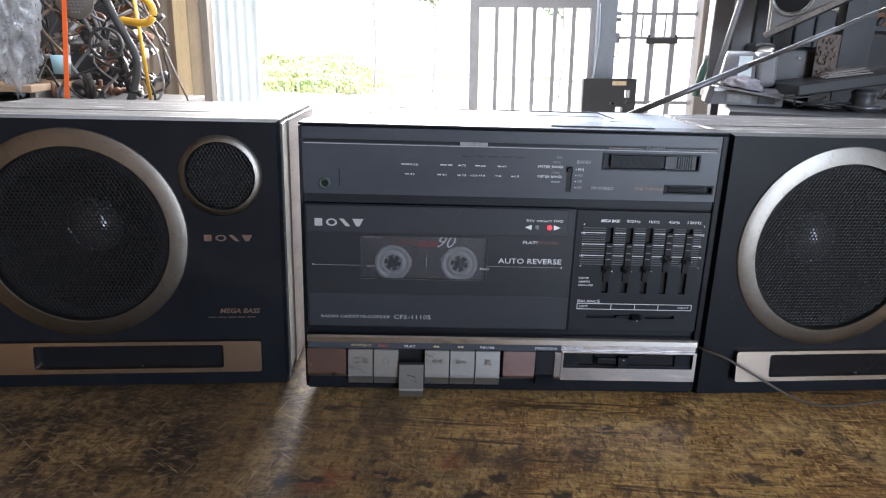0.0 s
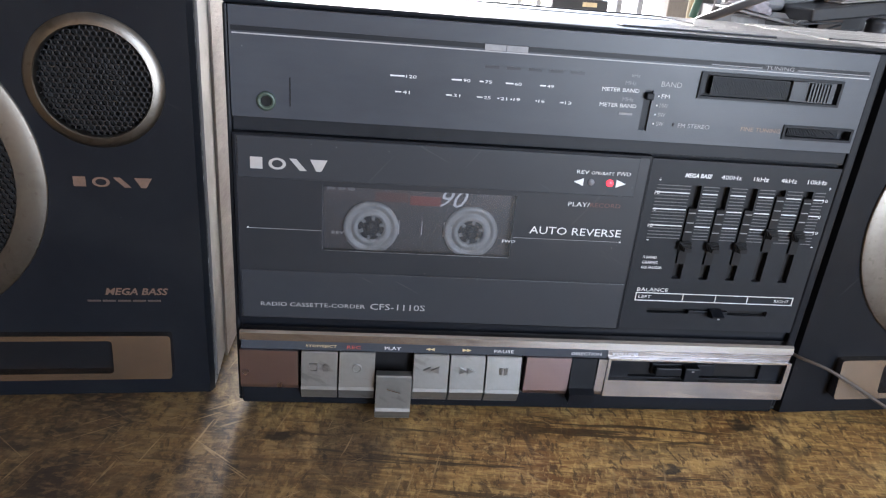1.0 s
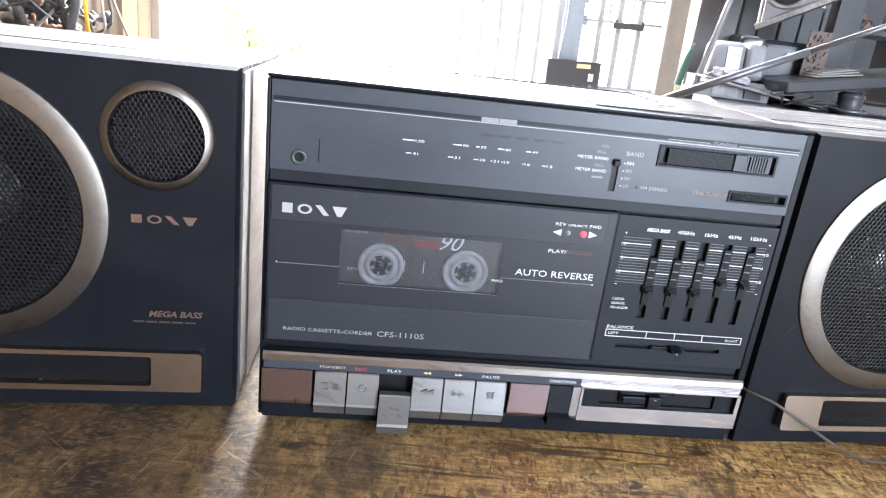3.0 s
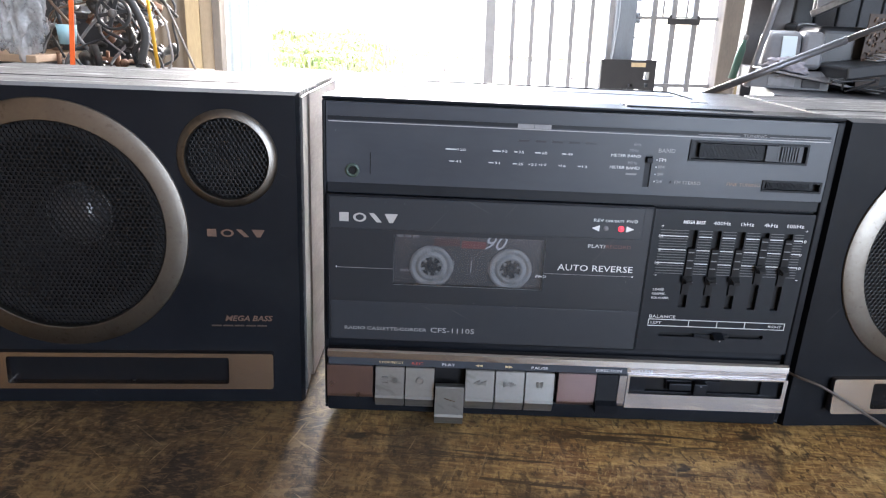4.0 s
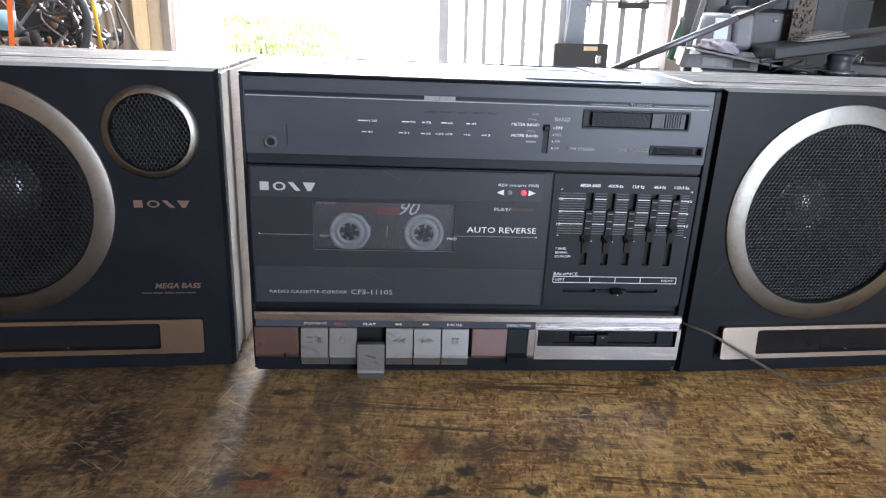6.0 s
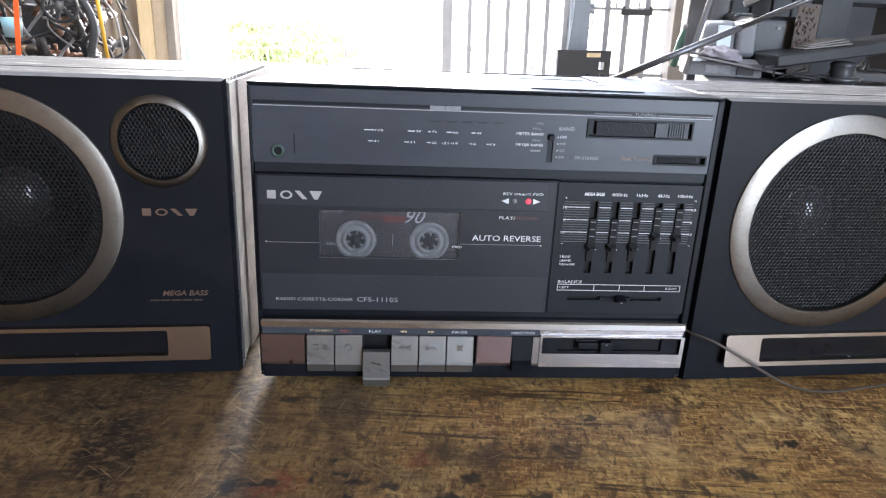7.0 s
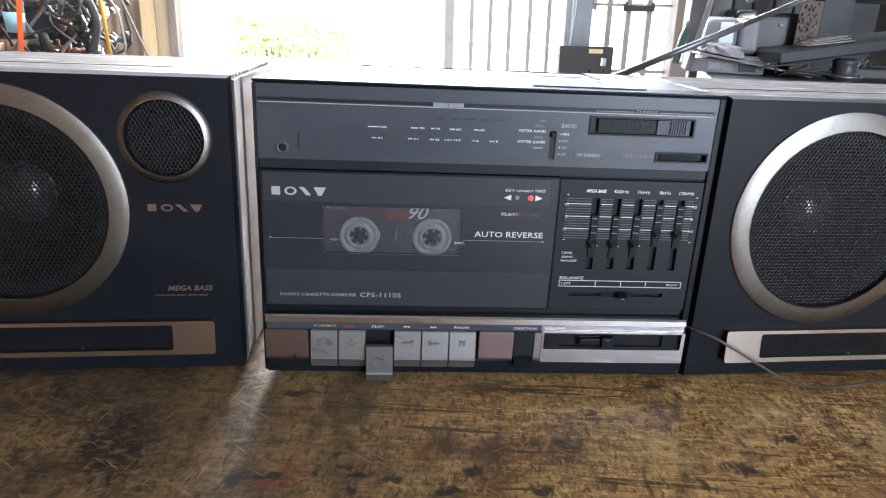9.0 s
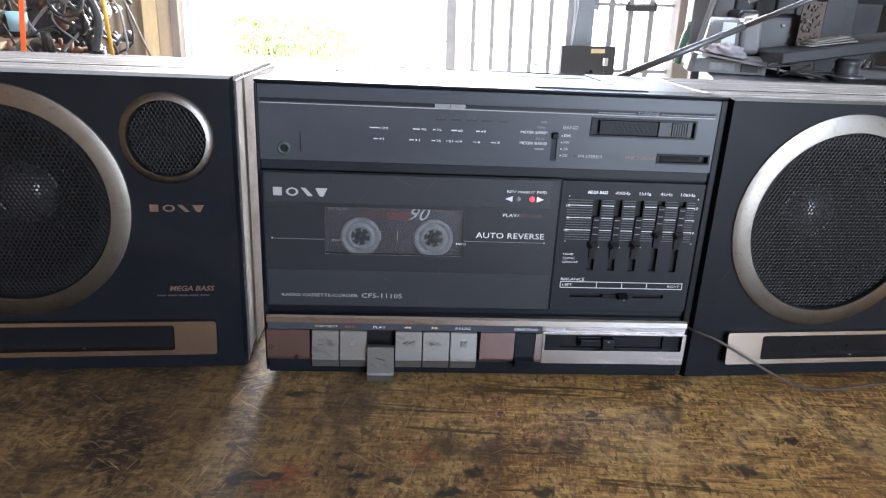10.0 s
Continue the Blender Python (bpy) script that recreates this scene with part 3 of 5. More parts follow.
def gate():
    g = thing("barred_gate", SAG, "grey steel barred gate standing half across the doorway", "gate")
    y = 4.5
    part("stile", box(0.2505, 0.3155, y - 0.02, y + 0.02, FLOOR + 0.1, 0.56), STEEL, g)
    part("stile", box(1.08, 1.112, y - 0.02, y + 0.02, FLOOR + 0.1, 0.56), STEEL, g)
    part("top_rail", box(0.316, 1.0795, y - 0.02, y + 0.02, 0.474, 0.56), STEEL, g)
    part("bottom_rail", box(0.316, 1.0795, y - 0.02, y + 0.02, FLOOR + 0.1, FLOOR + 0.16), STEEL, g)
    for x in (0.436, 0.565, 0.696, 0.836, 0.968):
        part("bar", box(x - 0.014, x + 0.014, y - 0.012, y + 0.012, FLOOR + 0.16, 0.474), STEEL, g)
    c = thing("steel_column", SAG, "blue-grey steel column beside the gate", "column")
    part("shaft", box(1.118, 1.257, y - 0.05, y + 0.03, FLOOR, 1.75, 0.006), BLUEPOST, c)
    for z in (0.26, 0.3, 0.4, 0.44):
        part("hinge_eye", lathe([(0.012, -0.014), (0.016, -0.014), (0.016, 0.014), (0.012, 0.014), (0.012, -0.014)], 12, (1.273, y - 0.03, z), "z"), BLUEPOST, c)
    hook = smooth_path([(1.272, y - 0.04, 0.27), (1.276, y - 0.05, 0.2), (1.27, y - 0.055, 0.165), (1.257, y - 0.055, 0.155), (1.248, y - 0.055, 0.168)], 5)
    part("hook", tube(hook, 0.005, 8), BLUEPOST, c, "thin steel hook")
    part("cord", tube(smooth_path([(1.135, y - 0.055, 0.5), (1.142, y - 0.056, 0.3), (1.128, y - 0.058, 0.12), (1.12, y - 0.06, 0.02)], 5), 0.006, 8), BLUEPOST, c, "pale blue cord")
    k = thing("lock_box", SAG, "black metal lock box with punched holes on the gate column", "lock box")
    part("body", plate(1.035, 1.4065, -0.255, 0.0115, y - 0.12, y - 0.055, [(1.328, 1.362, -0.118, -0.066), (1.336, 1.358, -0.165, -0.138), (1.27, 1.318, -0.215, -0.182), (1.226, 1.256, -0.168, -0.148)]), LOCKBLACK, k)
    bars([(1.236, 1.333, -0.034, -0.006)], YELLOWP, k, y - 0.121, "label")
    s = thing("barred_side_gate", SAG, "grey steel barred side panel with cross rails", "gate")
    for x in (1.387, 1.52, 1.666):
        part("bar", box(x - 0.018, x + 0.018, y - 0.012, y + 0.012, FLOOR + 0.2, 1.2), STEEL, s)
    for z in (0.283, 0.44):
        part("rail", box(1.258, 1.813, y - 0.03, y - 0.013, z - 0.01, z + 0.01), STEEL, s)
    for x in (1.44, 1.6):
        part("thin_rod", box(x - 0.006, x + 0.006, y - 0.028, y - 0.016, 0.2935, 0.4295), STEEL, s)
    part("rail", box(1.258, 1.813, y - 0.03, y - 0.013, -0.17, -0.145), STEEL, s)
    part("hasp", box(1.47, 1.689, y - 0.045, y - 0.031, 0.242, 0.283, 0.003), LOCKBLACK, s)
    for x in (1.489, 1.676):
        part("lug", box(x - 0.008, x + 0.008, y - 0.044, y - 0.032, 0.2832, 0.303, 0.002), LOCKBLACK, s)


gate()
bench()

# ---- loudspeakers ----


def maker_mark(x, z, w, h, mat, parent, y):
    """The maker's mark as four plain shapes: a slab, an oval ring, a slanted slab and a wedge."""
    u = w / 4
    ring = lambda a, b: [(a * math.cos(k * math.pi / 10), b * math.sin(k * math.pi / 10)) for k in range(20)]
    for k in range(4):
        bm = bmesh.new()
        cx, cz, hw = x + u * (k + 0.45), z + h / 2, u * 0.42
        if k == 1:
            o = [bm.verts.new((cx + a, y, cz + b)) for a, b in ring(hw, h / 2)]
            i = [bm.verts.new((cx + a, y, cz + b)) for a, b in ring(hw * 0.62, h * 0.32)]
            for j in range(20):
                bm.faces.new((o[j], o[(j + 1) % 20], i[(j + 1) % 20], i[j]))
        else:
            pts = {0: [(-hw * 0.7, -h / 2), (hw * 0.7, -h / 2), (hw * 0.7, h / 2), (-hw * 0.7, h / 2)],
                   2: [(hw * 0.2, -h / 2), (hw, -h / 2), (-hw * 0.2, h / 2), (-hw, h / 2)],
                   3: [(-hw * 0.3, -h / 2), (hw * 0.3, -h / 2), (hw, h / 2), (-hw, h / 2)]}[k]
            bm.faces.new([bm.verts.new((cx + a, y, cz + b)) for a, b in pts])
        part("maker_mark", bm, mat, parent)

SW, SH, SD = 0.208, 0.181, 0.125


def perforated(radius, pitch, bridge, name, parent, centre, y):
    """A round sheet of metal pierced by hexagonal holes in offset rows."""
    verts, faces = [], []
    r_out, r_in = pitch / math.sqrt(3), (pitch - bridge) / math.sqrt(3)
    n = int(radius / pitch) + 2
    for row in range(-int(radius / (pitch * 0.866)) - 1, int(radius / (pitch * 0.866)) + 2):
        for col in range(-n, n + 1):
            cx, cz = (col + 0.5 * (row % 2)) * pitch, row * pitch * 0.866
            if math.hypot(cx, cz) > radius:
                continue
            b = len(verts)
            for k in range(6):
                a = math.pi / 6 + k * math.pi / 3
                verts.append((centre[0] + cx + r_out * math.cos(a), y, centre[1] + cz + r_out * math.sin(a)))
            for k in range(6):
                a = math.pi / 6 + k * math.pi / 3
                verts.append((centre[0] + cx + r_in * math.cos(a), y - 0.0001, centre[1] + cz + r_in * math.sin(a)))
            for k in range(6):
                verts.append((centre[0] + cx + r_in * math.cos(math.pi / 6 + k * math.pi / 3), y + 0.0006, centre[1] + cz + r_in * math.sin(math.pi / 6 + k * math.pi / 3)))
            for k in range(6):
                j = (k + 1) % 6
                faces += [(b + k, b + j, b + 6 + j, b + 6 + k), (b + 6 + k, b + 6 + j, b + 12 + j, b + 12 + k)]
    me = bpy.data.meshes.new(name)
    me.from_pydata(verts, [], faces)
    me.materials.append(MESHM)
    ob = new(name, me)
    ob.parent = parent
    return tagged(ob, "dark perforated metal grille")


def disc_hole_plate(x0, x1, z0, z1, y0, y1, discs, bm):
    """A plate facing -y with round holes: each hole sits in its own square, filled by a fan of quads."""
    squares = [(cx - r * 1.04, cx + r * 1.04, cz - r * 1.04, cz + r * 1.04) for cx, cz, r in discs]
    plate(x0, x1, z0, z1, y0, y1, squares, bm)
    for cx, cz, r in discs:
        s, n = r * 1.04, 64
        ring, edge, deep = [], [], []
        for k in range(n):
            a = 2 * math.pi * k / n
            c, d = math.cos(a), math.sin(a)
            q = s / max(abs(c), abs(d))
            ring.append(bm.verts.new((cx + r * c, y0, cz + r * d)))
            edge.append(bm.verts.new((cx + q * c, y0, cz + q * d)))
            deep.append(bm.verts.new((cx + r * c, y1, cz + r * d)))
        for k in range(n):
            j = (k + 1) % n
            bm.faces.new((ring[k], ring[j], edge[j], edge[k]))
            bm.faces.new((ring[k], ring[j], deep[j], deep[k]))
    return bm


def loudspeaker(m):
    t = thing("loudspeaker", m, "black boombox loudspeaker with silver-ringed grilles and woodgrain top", "loudspeaker", "boombox loudspeakers")
    wx, wz, wr = 0.082, 0.1075, 0.0672
    tx, tz, tr = 0.1715, 0.1465, 0.0255
    bm = box(0.0005, SW - 0.0005, 0.022, SD, 0.004, SH, 0.0012)
    for v in bm.verts:
        v.co.x += 0.075 * (v.co.y - 0.022)
    # the shell is open in front, behind the backing board
    bmesh.ops.delete(bm, geom=[f for f in bm.faces if max(v.co.y for v in f.verts) < 0.0222], context="FACES_ONLY")
    part("cabinet", bm, VINYL, t, "woodgrain vinyl cabinet shell")
    part("shell_seam", box(0.0025, SW - 0.001, 0.0430, 0.0438, SH - 0.0006, SH + 0.0003), DEEP, t, "dark seam across the shell")
    part("rim_flank", box(SW + 0.0002, SW + 0.0014, 0.006, 0.0300, 0.009, SH - 0.0025, 0.0002), RIMM, t, "smooth grey rim flank")
    # thin strip over the cabinet side that carries the painted daylight
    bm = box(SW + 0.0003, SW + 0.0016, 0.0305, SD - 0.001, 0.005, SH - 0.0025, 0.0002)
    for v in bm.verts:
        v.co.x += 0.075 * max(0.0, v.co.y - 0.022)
    part("side_panel", bm, SIDEM, t, "worn side panel paled for the daylight on it")
    # black baffle with round holes and eased edges, on a scuffed rim
    bm = bmesh.new()
    disc_hole_plate(0.0, SW, 0.003, SH + 0.0003, 0.0, 0.005, [(wx, wz, wr - 0.004), (tx, tz, tr - 0.003)], bm)
    for v in bm.verts:
        if v.co.y < 0.001:
            v.co.x = min(max(v.co.x, 0.0016), SW - 0.0016)
            v.co.z = min(max(v.co.z, 0.0042), SH - 0.0012)
    part("baffle", bm, BLACK, t)
    bm = bmesh.new()
    for x0, x1, z0, z1 in ((0, SW, SH - 0.0042, SH + 0.0003), (0, SW, 0.003, 0.0072)):
        add_box(bm, x0, x1, 0.0052, 0.0216, z0, z1, 0.0005)
    for x0, x1 in ((0, 0.0042), (SW - 0.0042, SW)):
        add_box(bm, x0, x1, 0.0052, 0.0216, 0.0073, SH - 0.0043, 0.0003)
    part("rim", bm, VINYL, t, "scuffed grey rim round the front")
    bm = bmesh.new()
    disc_hole_plate(0.002, SW - 0.002, 0.0055, SH - 0.0015, 0.0218, 0.0238, [(wx, wz, 0.046)], bm)
    part("backing", bm, DEEP, t)
    for name, cx, cz, r, w in (("woofer_ring", wx, wz, wr, 0.0112), ("tweeter_ring", tx, tz, tr, 0.0045)):
        prof = [(r, 0.001), (r, -0.0006), (r - 0.0004, -0.0010), (r - w * 0.35, -0.0021), (r - w + 0.0004, -0.0026), (r - w, -0.0021), (r - w, 0.003)]
        part(name, lathe(prof, 96, (cx, 0, cz), sharp=(1, 2, 4, 5)), RING, t, "brushed silver trim ring")
    perforated(wr - 0.0112, 0.0025, 0.0008, "woofer_grille", t, (wx, wz), 0.0008)
    perforated(tr - 0.0045, 0.0023, 0.00075, "tweeter_grille", t, (tx, tz), 0.0008)
    part("woofer_cone", lathe([(0.056, 0.004), (0.05, 0.003), (0.047, 0.005), (0.034, 0.0165), (0.018, 0.0290), (0.0155, 0.0300)], 64, (wx, 0, wz)), CONE, t)
    part("dust_cap", lathe([(0.0165, 0.0287), (0.016, 0.0270), (0.0135, 0.0238), (0.0095, 0.0212), (0.005, 0.0198), (0.0006, 0.0193)], 48, (wx, 0, wz)), CAP, t, "shiny domed dust cap")
    part("cap_rim", lathe([(0.0175, 0.0290), (0.0182, 0.0276), (0.0172, 0.0271), (0.0165, 0.0287)], 48, (wx, 0, wz)), CAP, t)
    part("tweeter_cone", lathe([(0.02, 0.003), (0.012, 0.01), (0.006, 0.012), (0.0005, 0.009)], 40, (tx, 0, tz)), CONE, t)
    # slotted silver port trim along the foot
    bm = plate(0.024, SW - 0.0165, 0.0158, 0.0368, -0.004, 0.0, [(0.0475, SW - 0.041, 0.0188, 0.0345)])
    for v in bm.verts:
        v.co.y -= 0.0022 * (0.0368 - v.co.z) / 0.021 if v.co.y < -0.003 else 0
    corners = [e for e in bm.edges if abs(e.verts[0].co.y - e.verts[1].co.y) > 0.002 and (abs(e.verts[0].co.x - 0.024) < 1e-5 or abs(e.verts[0].co.x - SW + 0.0165) < 1e-5 or abs(e.verts[0].co.x - 0.0475) < 1e-5 or abs(e.verts[0].co.x - SW + 0.041) < 1e-5)
               and any(abs(e.verts[0].co.z - z) < 1e-5 for z in ((0.0158, 0.0368) if abs(e.verts[0].co.x - 0.024) < 1e-5 or abs(e.verts[0].co.x - SW + 0.0165) < 1e-5 else (0.0188, 0.0345)))]
    bmesh.ops.bevel(bm, geom=corners, offset=0.0016, segments=3, profile=0.5, affect="EDGES")
    port = part("port_trim", bm, PORTM, t, "worn silver port trim")
    part("port_inset", box(0.0474, SW - 0.0409, -0.0012, -0.0003, 0.0165, 0.0362), GLOSSB, port, "gloss black inset")
    # maker's mark as plain blocks
    maker_mark(0.1575, 0.1045, 0.0325, 0.0042, BRONZE, t, -0.0003)
    words("MEGA BASS", 0.1655, 0.0553, 0.026, 0.0034, BRONZE, t, -0.0003, 0.25, bold=0.025)
    bars([(0.158 + 0.0062 * k, 0.1632 + 0.0062 * k, 0.0521, 0.0529) for k in range(5)], FAINT, t, -0.0003, "fine_print")
    return t


loudspeaker(pose(-0.3453, -0.0045, 0, 0, 0, 3.8))
loudspeaker(pose(0.1397, 0.0015, 0, 0, 0, 4.0))

# ---- radio cassette recorder ----


def recorder():
    t = thing("radio_cassette_recorder", Matrix.Identity(4), "black radio cassette recorder with silver keys and equaliser sliders", "radio")
    # shell
    part("cabinet", box(-0.1235, 0.1345, 0.022, 0.128, 0.006, 0.181, 0.0012), SHELLM, t, "dark shell with a top paled for sky glare")
    bm = plate(-0.1228, 0.1338, 0.008, 0.1798, 0.0042, 0.0216, [(-0.095, 0.009, 0.064, 0.132)])
    for x0, x1, z0, z1 in ((-0.1245, 0.1379, 0.1797, 0.1815), (-0.1245, 0.1379, 0.006, 0.0079)):
        add_box(bm, x0, x1, 0.0012, 0.0216, z0, z1, 0.0008)
    for x0, x1 in ((-0.1245, -0.1227), (0.1337, 0.1379)):
        add_box(bm, x0, x1, 0.0012, 0.0216, 0.008, 0.1796, 0.0008)
    part("front_frame", bm, BLACK, t)
    part("seam", box(-0.1222, 0.1332, 0.0016, 0.004, 0.1327, 0.1383, 0.0004), EQM, t, "shallow black seam under the tuner")
    for x in (-0.11, 0.12):
        for y in (0.02, 0.11):
            part("foot", lathe([(0.0001, 0), (0.007, 0), (0.008, 0.0062), (0.0001, 0.0062)], 16, (x, y, 0), "z"), DEEP, t)
    # carrying handle folded into the top
    bm = bmesh.new()
    add_box(bm, -0.079, 0.083, 0.086, 0.1, 0.1808, 0.1814, 0.0002)
    for x in (-0.084, 0.078):
        add_box(bm, x, x + 0.01, 0.055, 0.0855, 0.1808, 0.1813, 0.0002)
    handle = part("handle", bm, SHELLM, t, "folded carrying handle")
    for x0, x1, y0, y1 in ((-0.0876, -0.0868, 0.07, 0.1145), (-0.0866, -0.0772, 0.0700, 0.0714), (-0.0784, -0.0772, 0.0716, 0.1165), (-0.0784, 0.085, 0.1167, 0.1182), (0.0838, 0.085, 0.0716, 0.1165)):
        part("gap", box(x0, x1, y0, y1, 0.1806, 0.18165), DEEP, handle, "dark gap round the folded handle")
    part("lid_plate", box(0.03, 0.095, 0.012, 0.03, 0.1816, 0.1823, 0.0002), GREYP, t)

    # tuner panel
    tun = part("tuner_panel", plate(-0.1222, 0.1332, 0.1385, 0.1792, 0.0, 0.004,
                                    [(0.0615, 0.1205, 0.158, 0.1672), (0.1015, 0.131, 0.1437, 0.1482), (0.0393, 0.0427, 0.1428, 0.159)]), PANEL, t)
    part("dial_line", box(-0.121, 0.131, -0.0006, -0.0001, 0.1693, 0.1697), PALEP, tun, "thin pale dial line")
    part("dial_shadow_gap", box(-0.1215, 0.131, -0.0002, 0.0002, 0.1703, 0.1722), EQM, tun)
    for x in (-0.0268, -0.0183):
        part("dial_tab", box(x, x + 0.0082, -0.0008, -0.0001, 0.1699, 0.1721), FADED, tun)
    words("TUNING", 0.0865, 0.1703, 0.012, 0.0015, FADED, tun)
    bars([(0.064, 0.085, 0.1706, 0.1709), (0.1, 0.131, 0.1706, 0.1709)], FADED, tun)
    # headphone socket
    sock = part("headphone_socket", lathe([(0.0036, 0.0), (0.0036, -0.0009), (0.0028, -0.0012), (0.0021, -0.0009), (0.002, 0.003)], 32, (-0.109, 0, 0.145)), material("socket_green_grey", (0.05, 0.075, 0.063), 0.4, 0.3), t, "greenish metal headphone socket")
    part("socket_hole", lathe([(0.0021, -0.0002), (0.0001, -0.0001)], 24, (-0.109, 0, 0.145)), DEEP, sock)
    bars([(-0.1002, -0.0998, 0.1435, 0.1545)], DEEP, tun, -0.0002)
    # tuning wheel window
    tf = part("tuning_frame", plate(0.0608, 0.1212, 0.1573, 0.1679, -0.0008, 0.0, [(0.0618, 0.1202, 0.1583, 0.1669)]), BLACK, tun)
    part("tuning_recess", box(0.0616, 0.1204, 0.0032, 0.0038, 0.1581, 0.1671), EQM, tf)
    bm = bmesh.new()
    for k in range(46):
        x = 0.0665 + 0.0325 * k / 45
        add_box(bm, x - 0.0002, x + 0.0002, 0.0005, 0.003, 0.1592, 0.166)
    add_box(bm, 0.0663, 0.0992, 0.0008, 0.003, 0.159, 0.1662)
    part("tuning_wheel", bm, EQM, tun, "ribbed black tuning wheel")["kind"] = "stuff"
    bm = bmesh.new()
    add_box(bm, 0.0995, 0.1056, -0.0006, 0.003, 0.1585, 0.1667, 0.0003)
    grip = part("tuning_grip", bm, GREYP, tun, "ribbed grip")
    bm = bmesh.new()
    for k in range(7):
        rib = add_box(bmesh.new(), 0.1072 + 0.0014 * k, 0.108 + 0.0014 * k, -0.0012, -0.0003, 0.159, 0.1663)
        part("rib", rib, GREYP, grip)
    add_box(bm, 0.1056, 0.1185, -0.0002, 0.003, 0.1585, 0.1667)
    part("grip_bed", bm, GREYP, grip)
    ff = part("fine_tuning_frame", plate(0.1008, 0.1316, 0.143, 0.1489, -0.0007, 0.0, [(0.1018, 0.1306, 0.144, 0.1479)]), BLACK, tun)
    part("fine_tuning_recess", box(0.1016, 0.1308, 0.003, 0.0036, 0.1438, 0.1481), EQM, ff)
    bm = bmesh.new()
    for k in range(34):
        x = 0.1045 + 0.022 * k / 33
        y = 0.0004 + 0.0016 * ((k - 16.5) / 16.5) ** 2
        add_box(bm, x - 0.0002, x + 0.0002, y, 0.003, 0.1443, 0.1476)
    part("fine_tuning_wheel", bm, BLACK, tun, "ribbed black fine tuning wheel")["kind"] = "stuff"
    words("FINE TUNING", 0.0825, 0.1452, 0.0172, 0.0017, TANP, tun)
    words("BAND", 0.0452, 0.1608, 0.0085, 0.0021, PALEP, tun)
    part("band_recess", box(0.039, 0.043, 0.001, 0.0038, 0.1425, 0.1593), EQM, tun)
    part("band_switch", box(0.0394, 0.0426, -0.0024, 0.003, 0.1555, 0.1582, 0.0004), BLACK, tun, "black band selector switch")
    for k, word in enumerate(("FM", "MW", "SW", "SW")):
        words(word, 0.0462, 0.1562 - 0.0037 * k, 0.0034 if k < 2 else 0.003, 0.0017, WHITE if k == 0 else PALEP, tun)
        bars([(0.0447, 0.0453, 0.1567 - 0.0037 * k, 0.1573 - 0.0037 * k)], WHITE, tun)
    words("FM STEREO", 0.0555, 0.1450, 0.0135, 0.0017, PALEP, tun)
    bars([(0.0532, 0.0537, 0.1453, 0.1466)], DEEP, tun)
    words("kHz", 0.0325, 0.1637, 0.0035, 0.0013, FADED, tun)
    words("MHz", 0.0305, 0.1606, 0.0045, 0.0015, FADED, tun)
    words("METER BAND", 0.0215, 0.1577, 0.0152, 0.0015, WHITE, tun)
    words("MHz", 0.0305, 0.1542, 0.0045, 0.0015, FADED, tun)
    words("METER BAND", 0.0215, 0.1516, 0.0152, 0.0015, WHITE, tun)
    bars([(0.03, 0.0355, 0.1487, 0.1496)], FADED, tun)
    bars([(-0.026 + 0.0085 * k, -0.0205 + 0.0085 * k, 0.1632, 0.1643) for k in range(5)], GREYP, tun, -0.0002, "worn_print")
    for x, w, word in ((-0.0622, 0.0055, "120"), (-0.0385, 0.004, "90"), (-0.0275, 0.0015, "75"), (-0.0172, 0.003, "60"), (-0.0035, 0.0022, "49")):
        bars([(x, x + w, 0.1577, 0.1582)], WHITE, tun)
        words(word, x + w + 0.0006, 0.1573, 0.0018 * len(word) * 0.75, 0.0012, WHITE, tun)
    for x, w, word in ((-0.06, 0.0024, "41"), (-0.0402, 0.0024, "31"), (-0.028, 0.0022, "25"), (-0.0198, 0.0006, "21"), (-0.0146, 0.0006, "19"), (-0.0046, 0.0006, "16"), (0.0052, 0.0016, "13")):
        bars([(x, x + w, 0.1517, 0.1521)], WHITE, tun)
        words(word, x + w + 0.0006, 0.1513, 0.0026, 0.0012, WHITE, tun)

    # cassette door with a clear window
    win = (-0.0872, -0.0072, 0.0838, 0.1122)
    door = part("cassette_door", plate(-0.1212, 0.0468, 0.051, 0.1315, -0.001, 0.002, [win]), DOORB, t, "black cassette door")
    part("upper_band", box(-0.1205, 0.0425, -0.0016, -0.001, 0.1145, 0.1315, 0.0003), GREYP, door, "satin grey band")
    part("lower_band", box(-0.1205, 0.0464, -0.0016, -0.001, 0.0515, 0.0738, 0.0003), GREYP, door, "satin grey band")
    part("door_edge", plate(-0.1222, 0.0476, 0.0500, 0.1325, -0.0012, 0.003, [(-0.1213, 0.0469, 0.0509, 0.1316)]), BLACK, door)
    pane = part("window_pane", box(win[0] + 0.0001, win[1] - 0.0001, -0.001, -0.0006, win[2] + 0.0001, win[3] - 0.0001), clear("smoked_window", (0.66, 0.66, 0.68), 0.4), door, "smoked clear window")
    pane.visible_shadow = False
    words("AUTO REVERSE", 0.0, 0.0960, 0.0402, 0.0034, WHITE, door, -0.0014)
    bars([(-0.0068, 0.0405, 0.0936, 0.0938), (-0.117, -0.0875, 0.0927, 0.0929)], FADED, door, -0.0012)
    bars([(0.0402, 0.0408, 0.0934, 0.0940), (-0.1176, -0.117, 0.0928, 0.0934)], WHITE, door, -0.0013)
    words("REV", -0.0832, 0.0918, 0.005, 0.0013, FADED, door, -0.0014)
    words("FWD", -0.0112, 0.0912, 0.0056, 0.0014, WHITE, door, -0.0014)
    words("PLAY/", 0.0150, 0.1092, 0.0092, 0.0019, WHITE, door, -0.0014)
